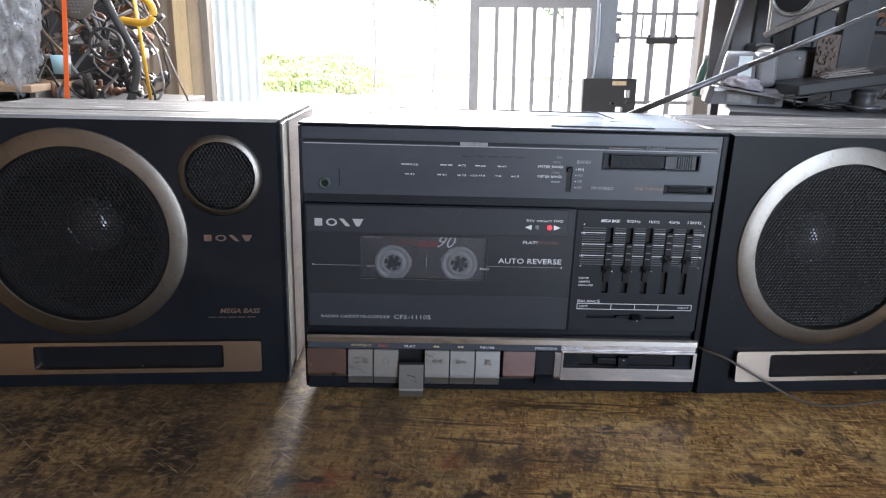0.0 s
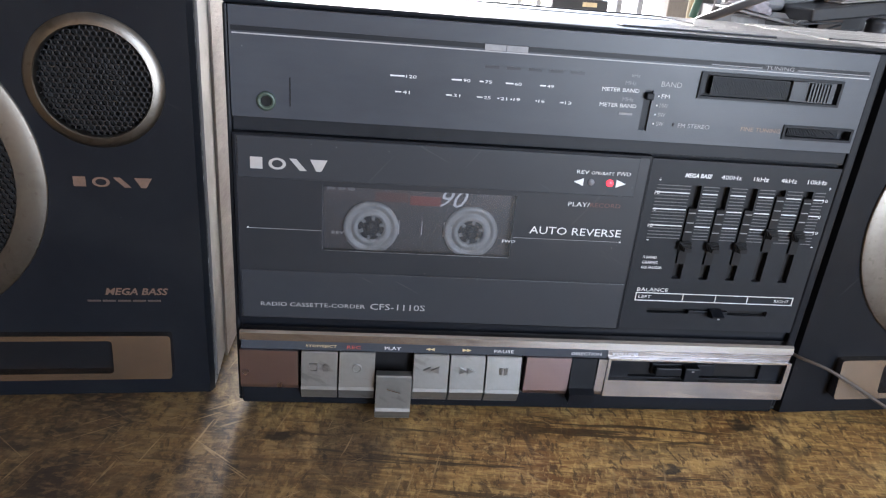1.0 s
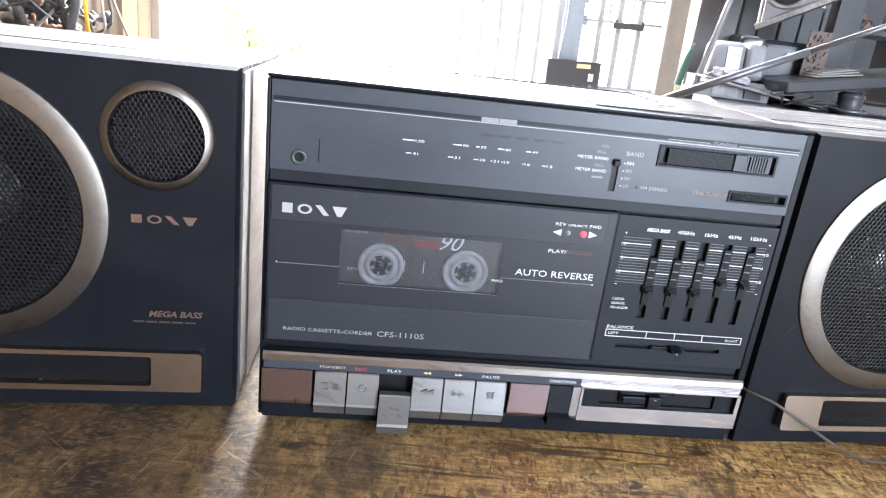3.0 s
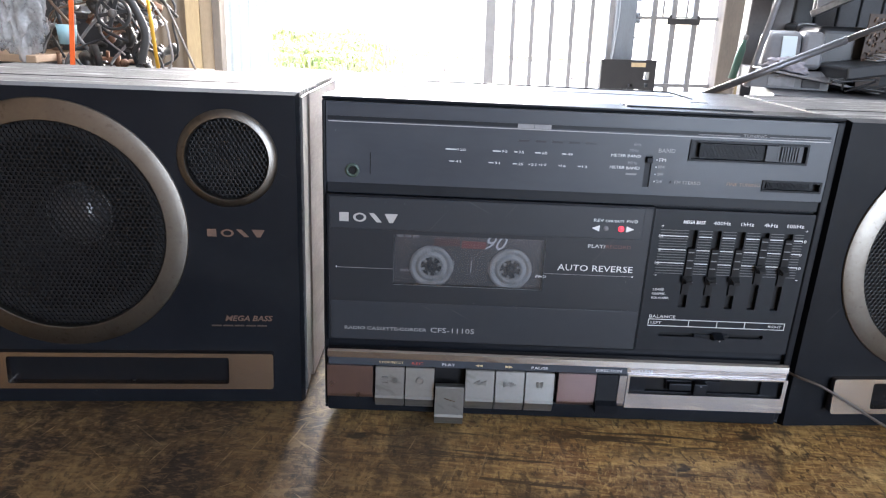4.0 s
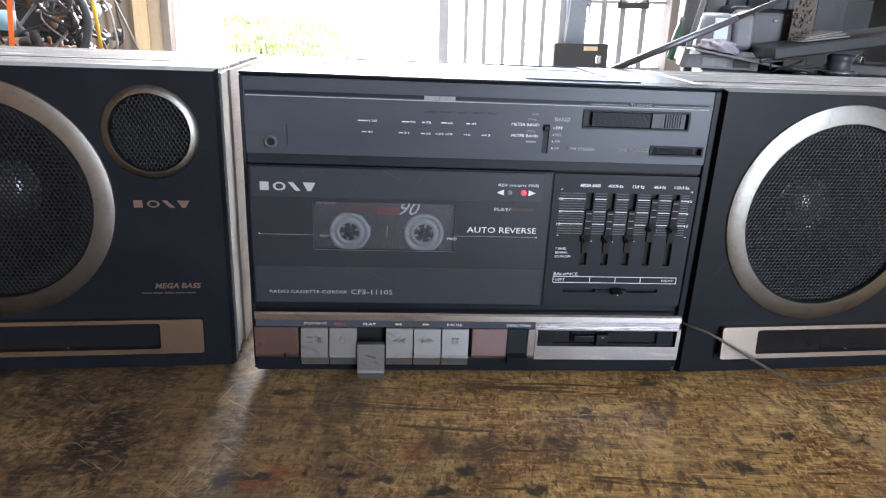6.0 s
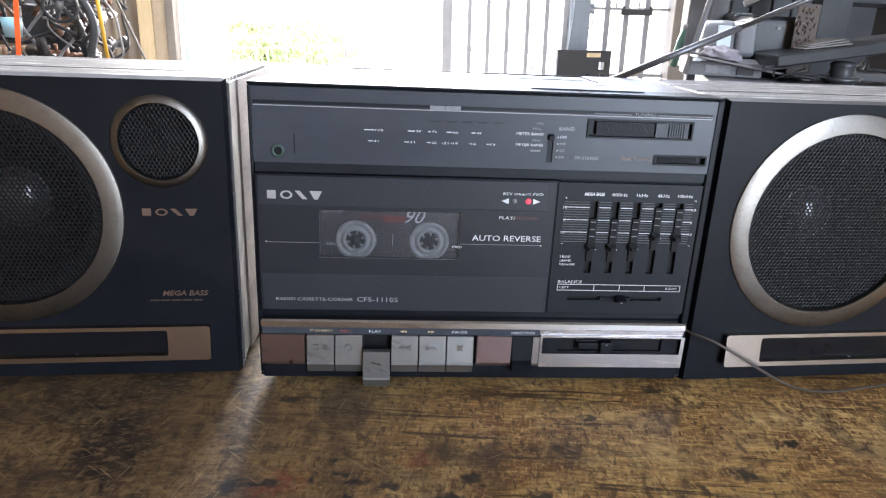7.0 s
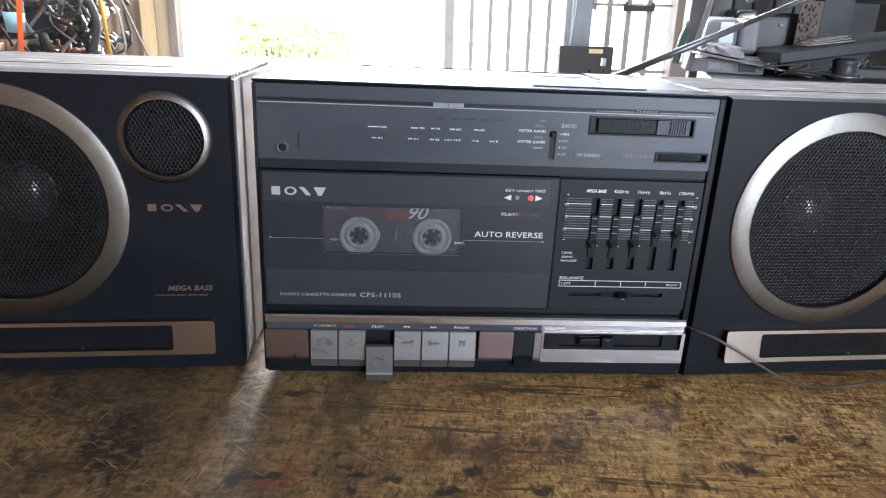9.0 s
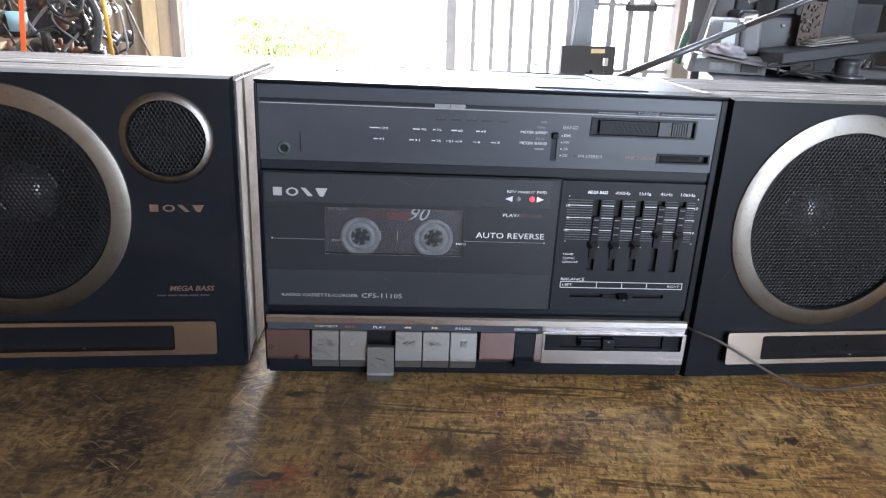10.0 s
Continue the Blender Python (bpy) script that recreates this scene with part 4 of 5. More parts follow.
    words("RECORD", 0.0245, 0.1092, 0.0132, 0.0019, FADEDRED, door, -0.0014)
    words("REV", 0.0163, 0.1237, 0.0052, 0.0016, WHITE, door, -0.002)
    words("OPR/BATT", 0.0225, 0.1237, 0.0098, 0.0013, WHITE, door, -0.002)
    words("FWD", 0.0335, 0.1237, 0.0058, 0.0016, WHITE, door, -0.002)
    for x, s in ((0.0155, -1), (0.0337, 1)):
        bm = bmesh.new()
        pts = [(0, 0.0017), (0.0042, 0.0), (0.0042, 0.0034)] if s < 0 else [(0.0042, 0.0017), (0, 0.0), (0, 0.0034)]
        bm.faces.new([bm.verts.new((x + a, -0.002, 0.1185 + b)) for a, b in pts])
        part("arrow_mark", bm, WHITE, door)
    part("rev_lamp", lathe([(0.0014, -0.0014), (0.0013, -0.0022), (0.0001, -0.0024)], 20, (0.0231, 0, 0.1202)), FADED, door, "unlit grey indicator lamp")
    part("play_lamp", lathe([(0.0016, -0.0014), (0.0014, -0.0023), (0.0001, -0.0025)], 20, (0.0311, 0, 0.1202)), glow("red_lamp", (1.0, 0.035, 0.05), 0.3), door, "glowing red indicator lamp")
    words("RADIO CASSETTE-CORDER", -0.1128, 0.0572, 0.0445, 0.0019, PALEP, door, -0.0019)
    words("CFS-1110S", -0.0660, 0.0569, 0.0240, 0.0029, PALEP, door, -0.0019)
    maker_mark(-0.1168, 0.1184, 0.0325, 0.0048, SATINMARK, door, -0.0019)

    # equaliser panel
    slots = [(0.0680 + 0.01265 * k, 0.0722 + 0.01265 * k, 0.0768, 0.1208) for k in range(5)]
    eq = part("equaliser_panel", plate(0.0483, 0.1325, 0.051, 0.1315, 0.0, 0.003, slots + [(0.06, 0.118, 0.0592, 0.0617)]), EQM, t)
    for x0, x1, z0, z1 in slots:
        part("slot_floor", box(x0 - 0.0002, x1 + 0.0002, 0.0026, 0.003, z0, z1), DEEP, eq)
    part("slot_floor", box(0.0598, 0.1182, 0.0026, 0.003, 0.0588, 0.0621), DEEP, eq)
    cuts = [0.0525, *[v for s in slots for v in (s[0] - 0.0008, s[1] + 0.0008)], 0.1283]
    for z, mat, hgt in ((0.117, WHITE, 0.0004), (0.1095, WHITE, 0.0004), (0.102, WHITE, 0.0004)):
        bars([(a, b, z, z + hgt) for a, b in zip(cuts[::2], cuts[1::2])], mat, eq, -0.0002, "scale_line")
    bars([(a, b, 0.0962 + 0.0015 * k, 0.0965 + 0.0015 * k) for k in range(17) if k not in (4, 9, 14) for a, b in zip(cuts[::2], cuts[1::2])], FINEP, eq, -0.0002, "fine_scale")["kind"] = "stuff"
    for x, w, word in ((0.0635, 0.0118, "MEGA BASS"), (0.0795, 0.009, "400Hz"), (0.094, 0.0068, "1kHz"), (0.1063, 0.0072, "4kHz"), (0.1185, 0.0088, "10kHz")):
        words(word, x, 0.1242, w, 0.0019, WHITE, eq, shear=0.2 if word[0] == "M" else 0.0, bold=0.03 if word[0] == "M" else 0.0)
    for z, word in ((0.1162, "10"), (0.1087, "0"), (0.1012, "10")):
        words(word, 0.0518 if len(word) > 1 else 0.0528, z, 0.0011 * len(word), 0.0016, WHITE, eq)
        words(word, 0.128, z, 0.0011 * len(word), 0.0016, WHITE, eq)
    for z, word in ((0.122, "+"), (0.095, "-")):
        for x in (0.0525, 0.1288):
            words(word, x, z, 0.0012, 0.0012 if word == "+" else 0.0003, WHITE, eq)
    for k, word in enumerate(("5 BAND", "GRAPHIC", "EQUALIZER")):
        words(word, 0.0528, 0.0863 - 0.0025 * k, (0.0062, 0.0072, 0.0095)[k], 0.0014, WHITE, eq)
    for k, (s, z) in enumerate(zip(slots, (0.093, 0.093, 0.0935, 0.1005, 0.1))):
        bm = bmesh.new()
        add_box(bm, s[0] + 0.0003, s[1] - 0.0003, -0.001, 0.0022, z - 0.0085, z + 0.0175)
        for step in range(5):
            w_ = 0.0004 * step
            add_box(bm, s[0] - 0.0009 + w_, s[1] + 0.0003 - 0.35 * w_, -0.0012 - 0.0007 * (step + 1), -0.0012 - 0.0007 * step, z - 0.0016 + 0.0001 * step, z + 0.0026 - 0.0005 * step)
        knob = part("slider", bm, DEEP, eq, "black slider knob")
        bars([(s[1] - 0.0014, s[1] + 0.0012, z - 0.0012, z - 0.0006)], WHITE, knob, -0.0014, "pointer")
        bars([(s[0] + 0.0006, s[1] - 0.0006, z + d, z + d + 0.0004) for d in (0.0068, 0.011, 0.0155)], FADED, knob, -0.0012, "notch")
    words("BALANCE", 0.0532, 0.0702, 0.0145, 0.0018, WHITE, eq)
    bars([(0.053, 0.1285, 0.0693, 0.0696), (0.053, 0.1285, 0.0655, 0.0658), (0.053, 0.0533, 0.0659, 0.0692), (0.1282, 0.1285, 0.0659, 0.0692),
          (0.0752, 0.0755, 0.0659, 0.0692), (0.0908, 0.0911, 0.0659, 0.0692), (0.1062, 0.1065, 0.0659, 0.0692)], WHITE, eq, name="balance_scale")
    words("LEFT", 0.0545, 0.0668, 0.0058, 0.0014, WHITE, eq)
    words("RIGHT", 0.1195, 0.0668, 0.0072, 0.0014, WHITE, eq)
    bm = box(0.0795, 0.0985, -0.0008, 0.0024, 0.0596, 0.0613, 0.0002)
    bar_x(0.089, 0.0945, [(-0.0006, 0.0628), (-0.006, 0.061), (-0.006, 0.0602), (-0.0006, 0.0585)], bm)
    bal = part("balance_slider", bm, BLACK, eq, "black balance slider")
    bars([(0.0912, 0.092, 0.0599, 0.0604)], PALEP, bal, -0.0062, "pointer")

    # silver key deck
    deck = part("key_deck", bar_x(-0.1222, 0.1348, [(-0.0002, 0.0452), (-0.0022, 0.0452), (-0.0034, 0.0442), (-0.0036, 0.0408), (0.002, 0.0408), (0.002, 0.0452)]), SILVER, t, "worn brushed silver key deck")
    part("label_strip", box(-0.1215, 0.0443, -0.0034, 0.002, 0.0364, 0.0407), PANEL, deck, "black label strip")
    bm = bmesh.new()
    for k in range(6):
        add_box(bm, 0.0445, 0.134, -0.0036 - 0.0003 * (k % 2), 0.002, 0.0378 + 0.0005 * k, 0.0382 + 0.0005 * k)
    add_box(bm, 0.0445, 0.134, -0.0034, 0.002, 0.0374, 0.0407)
    part("volume_stripes", bm, SILVER, deck, "fine ribbed silver strip")
    face = [(-0.0046, 0.0362), (-0.0044, 0.0185), (-0.0038, 0.0165), (0.002, 0.0165), (0.002, 0.0362)]
    for x0, x1, mat in ((-0.1222, -0.0969, ROSE), (0.0066, 0.0276, ROSE), (0.0406, 0.0448, SILVER)):
        part("deck_block", bar_x(x0, x1, face), mat, deck)
    part("deck_back", box(-0.0968, 0.0405, 0.0022, 0.0042, 0.0125, 0.0362), DEEP, deck)
    part("base", box(-0.1225, 0.1345, -0.0015, 0.0042, 0.0062, 0.0163, 0.0012), BLACK, deck)
    # volume slider frame
    bm = plate(0.0449, 0.1348, 0.0165, 0.0372, -0.0052, 0.002, [(0.0462, 0.1325, 0.0255, 0.0362)])
    vol = part("volume_frame", bm, SILVER, deck)
    part("volume_window", box(0.046, 0.1327, 0.0, 0.0019, 0.0254, 0.0363), DEEP, vol)
    part("volume_channel", box(0.056, 0.122, -0.0006, 0.0, 0.0262, 0.0355), DEEP, vol)
    part("volume_rest", plate(0.0462, 0.1325, 0.0256, 0.0361, -0.0025, -0.0007, [(0.0565, 0.1215, 0.0262, 0.0356)]), BLACK, vol)
    bm = box(0.0675, 0.0985, -0.0026, 0.0, 0.0275, 0.0335, 0.0003)
    add_box(bm, 0.082, 0.0895, -0.007, -0.0026, 0.0265, 0.0338, 0.0006)
    add_box(bm, 0.0685, 0.0812, -0.0055, -0.0026, 0.0285, 0.0328, 0.0005)
    vs = part("volume_slider", bm, BLACK, vol, "black volume slider")
    bars([(0.085, 0.0862, 0.0322, 0.0328)], FADED, vs, -0.0072, "pointer")
    part("direction_key", bar_x(0.0282, 0.0401, [(-0.0036, 0.0358), (-0.0052, 0.0205), (-0.0085, 0.019), (-0.0078, 0.0135), (0.002, 0.0135), (0.002, 0.0358)]), BLACK, deck, "black direction key")
    for x, w, word, mat in ((-0.0935, 0.0135, "STOP/EJECT", GOLDP), (-0.0755, 0.0062, "REC", REDP), (-0.0587, 0.0073, "PLAY", WHITE), (-0.009, 0.0092, "PAUSE", WHITE), (0.0272, 0.0142, "DIRECTION", WHITE)):
        words(word, x, 0.0377, w, 0.0016, mat, deck, -0.0037)
    words("VOLUME", 0.0462, 0.0383, 0.0125, 0.0017, WHITE, deck, -0.0042)

    def arrows(x, z, s, w, h, mat, parent, y, count=2):
        for k in range(count):
            bm = bmesh.new()
            a = x + k * w
            pts = [(a, z + h / 2), (a + w, z), (a + w, z + h)] if s < 0 else [(a + w, z + h / 2), (a, z), (a, z + h)]
            front = [bm.verts.new((p, y, q)) for p, q in pts]
            back = [bm.verts.new((p, y + 0.0006, q)) for p, q in pts]
            bm.faces.new(front)
            for i in range(3):
                bm.faces.new((front[i], front[(i + 1) % 3], back[(i + 1) % 3], back[i]))
            part("arrow_mark", bm, mat, parent)

    arrows(-0.0402, 0.0378, -1, 0.002, 0.0014, GOLDP, deck, -0.0037)
    arrows(-0.0235, 0.0378, 1, 0.002, 0.0014, GOLDP, deck, -0.0037)
    key_profile = [(-0.0018, 0.0355), (-0.0034, 0.0358), (-0.0040, 0.0352), (-0.0062, 0.0192), (-0.0072, 0.0180), (-0.0066, 0.0170), (-0.0050, 0.0140), (-0.0046, 0.0126), (-0.004, 0.0118), (0.001, 0.0118), (0.001, 0.0355)]
    for k in range(6):
        x0 = -0.0958 + 0.01675 * k
        dy, dz = (-0.0062, -0.0078) if k == 2 else (0.0, 0.0)
        key = part("key", bar_x(x0 + 0.0004, x0 + 0.0163, [(y + dy + (0.09 * (0.0355 - z) if k == 2 and y < 0 else 0), z + dz) for y, z in key_profile]), KEYMAT, deck, "pressed silver play key" if k == 2 else "satin silver key")
        y, z, c = -0.0056 + dy, 0.0285 + dz, x0 + 0.0083
        if k == 0:
            part("symbol", plate(c - 0.0045, c - 0.0008, z - 0.0018, z + 0.0018, y, y + 0.0012, [(c - 0.0041, c - 0.0012, z - 0.0014, z + 0.0014)]), KEYMAT, key)
            arrow_up = bmesh.new()
            add_box(arrow_up, c + 0.0018, c + 0.0042, y, y + 0.0012, z - 0.0018, z + 0.0002)
            f = [arrow_up.verts.new((c + a, y, z + b)) for a, b in ((0.001, 0.0002), (0.005, 0.0002), (0.003, 0.0022))]
            arrow_up.faces.new(f)
            part("symbol", arrow_up, KEYMAT, key)
        elif k == 1:
            part("symbol", lathe([(0.0021, 0.001), (0.0021, 0), (0.0016, 0), (0.0016, 0.001)], 24, (c, y, z)), KEYMAT, key)
        elif k == 2:
            bm = bmesh.new()
            bar = [bm.verts.new((c + a, y - 0.0002, z + b)) for a, b in ((-0.003, 0.0012), (0.003, -0.0006), (0.003, -0.0001), (-0.003, 0.0017))]
            bm.faces.new(bar)
            part("symbol", bm, SILVER, key)
        elif k in (3, 4):
            arrows(c - 0.0036, z - 0.0018, -1 if k == 3 else 1, 0.0036, 0.0036, KEYMAT, key, y)
        else:
            for a in (-0.0018, 0.0005):
                part("symbol", plate(c + a, c + a + 0.0014, z - 0.0018, z + 0.0018, y, y + 0.0012, [(c + a + 0.0004, c + a + 0.001, z - 0.0014, z + 0.0014)]), KEYMAT, key)
    # telescopic aerial
    a, b = Vector((0.113, 0.133, 0.1785)), Vector((0.30, 0.105, 0.269))
    part("aerial_pivot", lathe([(0.0001, 0), (0.005, 0), (0.005, 0.006), (0.0001, 0.006)], 20, (0.112, 0.134, 0.168), "z"), CHROME, t)
    for k, (f0, f1) in enumerate(((0, 0.45), (0.45, 0.9), (0.9, 1.6))):
        part("aerial_section", tube([a + (b - a) * f0, a + (b - a) * f1], 0.0025 - 0.0006 * k, 14), CHROME, t, "dark telescopic aerial rod")
    return t


def cassette():
    t = thing("audio_cassette", Matrix.Translation((-0.0018, -0.0045, 0.0014)), "dark audio cassette with pale hubs loaded behind the window", "cassette")
    SHELL = material("cassette_shell", (0.036, 0.039, 0.047), 0.4, 0, (0.046, 0.05, 0.058), 40)
    PALE = material("pale_hub", (0.34, 0.35, 0.35), 0.3, 0, (0.13, 0.135, 0.135), 260, amount=0.8)
    part("shell", box(-0.093, 0.007, 0.0075, 0.019, 0.066, 0.13, 0.001), SHELL, t)
    part("label", box(-0.0845, -0.0015, 0.0068, 0.0075, 0.104, 0.1285), material("cassette_label", (0.043, 0.042, 0.049), 0.5, 0, (0.062, 0.05, 0.056), 60), t)
    bars([(-0.0640, -0.0505, 0.1045, 0.1085)], material("dull_red_label", (0.075, 0.024, 0.024), 0.5, 0, (0.045, 0.025, 0.028), 120), t, 0.0066, "red_stripe")
    bars([(-0.0495, -0.0365, 0.1035, 0.1075)], material("red_label", (0.19, 0.03, 0.027), 0.5, 0, (0.1, 0.025, 0.025), 160), t, 0.0066, "red_stripe")
    bars([(-0.0838, -0.0805, 0.1085, 0.1122), (-0.0795, -0.0765, 0.1085, 0.1122), (-0.0755, -0.0725, 0.1085, 0.1122)], FADED, t, 0.0066, "maker_mark")
    words("90", -0.037, 0.1032, 0.0118, 0.0078, WHITE, t, 0.0064, 0.4)
    words("Type I", -0.0225, 0.1085, 0.0075, 0.0018, FADED, t, 0.0064)
    for x in (-0.0653, -0.0228):
        hub = part("hub", lathe([(0.0116, 0.0072), (0.0116, 0.0062), (0.0094, 0.0058), (0.0092, 0.0066), (0.0078, 0.0066), (0.0076, 0.0056), (0.0056, 0.0056), (0.0054, 0.0075)], 48, (x, 0, 0.0925)), PALE, t, "pale ring-shaped tape hub")
        part("hub_bore", lathe([(0.0055, 0.0071), (0.0001, 0.007)], 24, (x, 0, 0.0925)), GREYP, hub)
        for k in range(6):
            a0 = math.radians(60 * k + 12)
            tooth = part("tooth", box(-0.0006, 0.0006, 0.0058, 0.007, 0.0036, 0.0056), PALE, hub)
            tooth.matrix_local = Matrix.Translation((x, 0, 0.0925)) @ Matrix.Rotation(a0, 4, "Y")
        part("spindle", lathe([(0.0026, 0.0072), (0.0022, 0.006), (0.0001, 0.0058)], 16, (x, 0, 0.0925)), GREYP, hub)
    bars([(-0.0537, -0.0534, 0.0898, 0.0962), (-0.0440, -0.0437, 0.0898, 0.0962), (-0.0345, -0.0342, 0.0898, 0.0962)], WHITE, t, 0.0072, "gauge_line")


recorder()
cassette()

# thin cable out of the gap
cable = thing("speaker_cable", Matrix.Identity(4), "thin grey-brown cable trailing onto the bench", "cable")
CABLE = material("cable_sheath", (0.055, 0.041, 0.031), 0.5, 0, (0.035, 0.027, 0.021), 80)
part("sheath", tube(smooth_path([(0.1386, 0.03, 0.036), (0.1387, 0.002, 0.0385), (0.151, -0.008, 0.0365), (0.168, -0.012, 0.028), (0.187, -0.014, 0.0172), (0.208, -0.0125, 0.0070), (0.232, -0.0075, 0.0012), (0.252, -0.004, 0.0012), (0.27, 0.0, 0.0012), (0.31, 0.006, 0.0012)]), 0.0008, 8), CABLE, cable)

# ---- outside ----
LEAF = material("leaf_green", (0.12, 0.17, 0.08), 0.6, 0, (0.08, 0.12, 0.06), 4)
STRAW = material("dry_grass", (0.3, 0.37, 0.14), 0.8, 0, (0.56, 0.48, 0.27), 0.9, amount=1.0)
BARK = material("bark", (0.32, 0.27, 0.24), 0.9, 0, (0.2, 0.17, 0.15), 12, bump=0.6, bump_scale=40)


def tree(x, y, height, crown, seed, first):
    rng = random.Random(seed)
    t = thing("tree", Matrix.Translation((x, y, FLOOR)), "slender young tree with sparse green leaves", "tree", "trees outside")
    trunk = [(0, 0, 0), (0.04, 0, height * 0.3), (-0.03, 0.02, height * 0.6), (0.02, 0, height)]
    bm = tube(smooth_path(trunk, 4), 0.035, 8, ends=0.012)
    tips = []
    for k in range(16):
        z0 = first + (height - first) * rng.random()
        a = rng.uniform(0, 6.28)
        d = Vector((math.cos(a), math.sin(a), rng.uniform(0.1, 0.9))).normalized() * crown * rng.uniform(0.5, 1.0)
        s = Vector((0, 0, z0))
        tube([s, s + d * 0.5 + Vector((0, 0, 0.05)), s + d], 0.014, 5, bm, 0.004)
        tips += [s + d * f for f in (0.45, 0.7, 0.9, 1.0)]
    part("trunk", bm, BARK, t)
    verts, faces = [], []
    for tip in tips:
        for _ in range(34):
            c = tip + Vector((rng.gauss(0, 0.13), rng.gauss(0, 0.13), rng.gauss(0, 0.11))) * crown
            u = Vector((rng.gauss(0, 1), rng.gauss(0, 1), rng.gauss(0, 1))).normalized() * 0.035
            w = u.cross(Vector((rng.gauss(0, 1), rng.gauss(0, 1), rng.gauss(0, 1)))).normalized() * 0.017
            b = len(verts)
            verts += [c - u, c + w, c + u, c - w]
            faces.append((b, b + 1, b + 2, b + 3))
    me = bpy.data.meshes.new("crown")
    me.from_pydata(verts, [], faces)
    me.materials.append(LEAF)
    ob = new("crown", me)
    ob.parent = t


def grass_bank():
    rng = random.Random(5)
    verts, faces = [], []
    clumps = []
    for _ in range(150):
        cy = rng.uniform(14.5, 23.5)
        clumps.append((cy * rng.uniform(-0.245, -0.085), cy, (0.3 + 0.07 * (cy - 14.5)) * rng.uniform(0.4, 1.2)))
    clumps += [(rng.uniform(-2.3, 4.8), rng.uniform(22, 25), rng.uniform(0.1, 0.3)) for _ in range(24)]
    for cx, cy, h in clumps:
        if cx > -0.12 * cy:
            h *= 0.6
        for _ in range(110):
            a = rng.uniform(0, 6.28)
            x, y = cx + rng.gauss(0, 0.3), cy + rng.gauss(0, 0.3)
            bend = Vector((math.cos(a), math.sin(a), 0)) * h * rng.uniform(0.2, 0.8)
            top = h * rng.uniform(0.3, 1.05)
            s = Vector((-math.sin(a), math.cos(a), 0)) * 0.022
            p = Vector((x, y, FLOOR))
            mid, end = p + bend * 0.35 + Vector((0, 0, top * 0.7)), p + bend + Vector((0, 0, top * 0.8))
            b = len(verts)
            verts += [p - s, p + s, mid - s, mid + s, end]
            faces += [(b, b + 1, b + 3, b + 2), (b + 2, b + 3, b + 4)]
    me = bpy.data.meshes.new("grass")
    me.from_pydata(verts, [], faces)
    me.materials.append(STRAW)
    tagged(new("grass", me), "overgrown yellow-green grass bank in the sun", "grass", kind="stuff")


tree(-1.2, 15.0, 3.4, 0.75, 3, 1.3)
tree(0.1, 15.5, 3.6, 0.62, 8, 1.75)
tree(2.9, 15.0, 3.4, 0.8, 9, 1.6)
grass_bank()

# ---- the junk racks ----
IRON = material("greasy_iron", (0.08, 0.077, 0.074), 0.5, 0.6, (0.025, 0.023, 0.022), 25, amount=0.8, bump=0.3, bump_scale=120)
RUST = material("rusty_iron", (0.22, 0.11, 0.06), 0.75, 0.2, (0.1, 0.05, 0.03), 30, amount=0.8, bump=0.4, bump_scale=120)
ALU = material("cast_aluminium", (0.3, 0.295, 0.29), 0.42, 0.8, (0.1, 0.097, 0.094), 25, amount=0.8, bump=0.3, bump_scale=120)
RUBBER = material("black_rubber", (0.025, 0.025, 0.027), 0.55, 0, (0.05, 0.05, 0.05), 30)
ORANGE = material("orange_webbing", (0.85, 0.14, 0.02), 0.6, 0, (0.75, 0.11, 0.02), 60)
YELLOW = material("yellow_hose", (0.75, 0.42, 0.03), 0.4, 0, (0.6, 0.32, 0.03), 20)
CLEARBAG = material("milky_plastic_bag", (0.62, 0.63, 0.65), 0.16, 0, (0.2, 0.2, 0.21), 10, amount=0.8, bump=0.3, bump_scale=60)
CLEARBAG.node_tree.nodes["Principled BSDF"].inputs["Alpha"].default_value = 0.5
PALEBLUE = material("pale_blue_plastic", (0.25, 0.42, 0.47), 0.45, 0, (0.2, 0.34, 0.38), 20)
BROWNISH = material("brown_wire_sleeve", (0.2, 0.13, 0.09), 0.6, 0, (0.1, 0.07, 0.05), 40)
BOARD = material("raw_board", (0.42, 0.3, 0.2), 0.65, 0, (0.3, 0.2, 0.13), 10, (0.4, 3, 3), 0.7)
GREYCASE = material("grey_case_plastic", (0.17, 0.172, 0.182), 0.34, 0, (0.1, 0.1, 0.107), 15)
DARKCASE = material("dark_case_plastic", (0.034, 0.035, 0.039), 0.4, 0, (0.06, 0.061, 0.065), 15, spec=0.35)
CASEBLACK = material("black_case_plastic", (0.017, 0.018, 0.021), 0.36, 0, (0.03, 0.031, 0.034), 15, spec=0.4)
PCB = material("circuit_board_brown", (0.04, 0.026, 0.019), 0.6, 0, (0.08, 0.052, 0.036), 70, amount=0.9)
PAPER = material("dusty_paper", (0.22, 0.21, 0.207), 0.8, 0, (0.12, 0.115, 0.112), 20)
GREENB = material("green_bottle_plastic", (0.09, 0.2, 0.16), 0.4, 0, (0.07, 0.15, 0.12), 20)


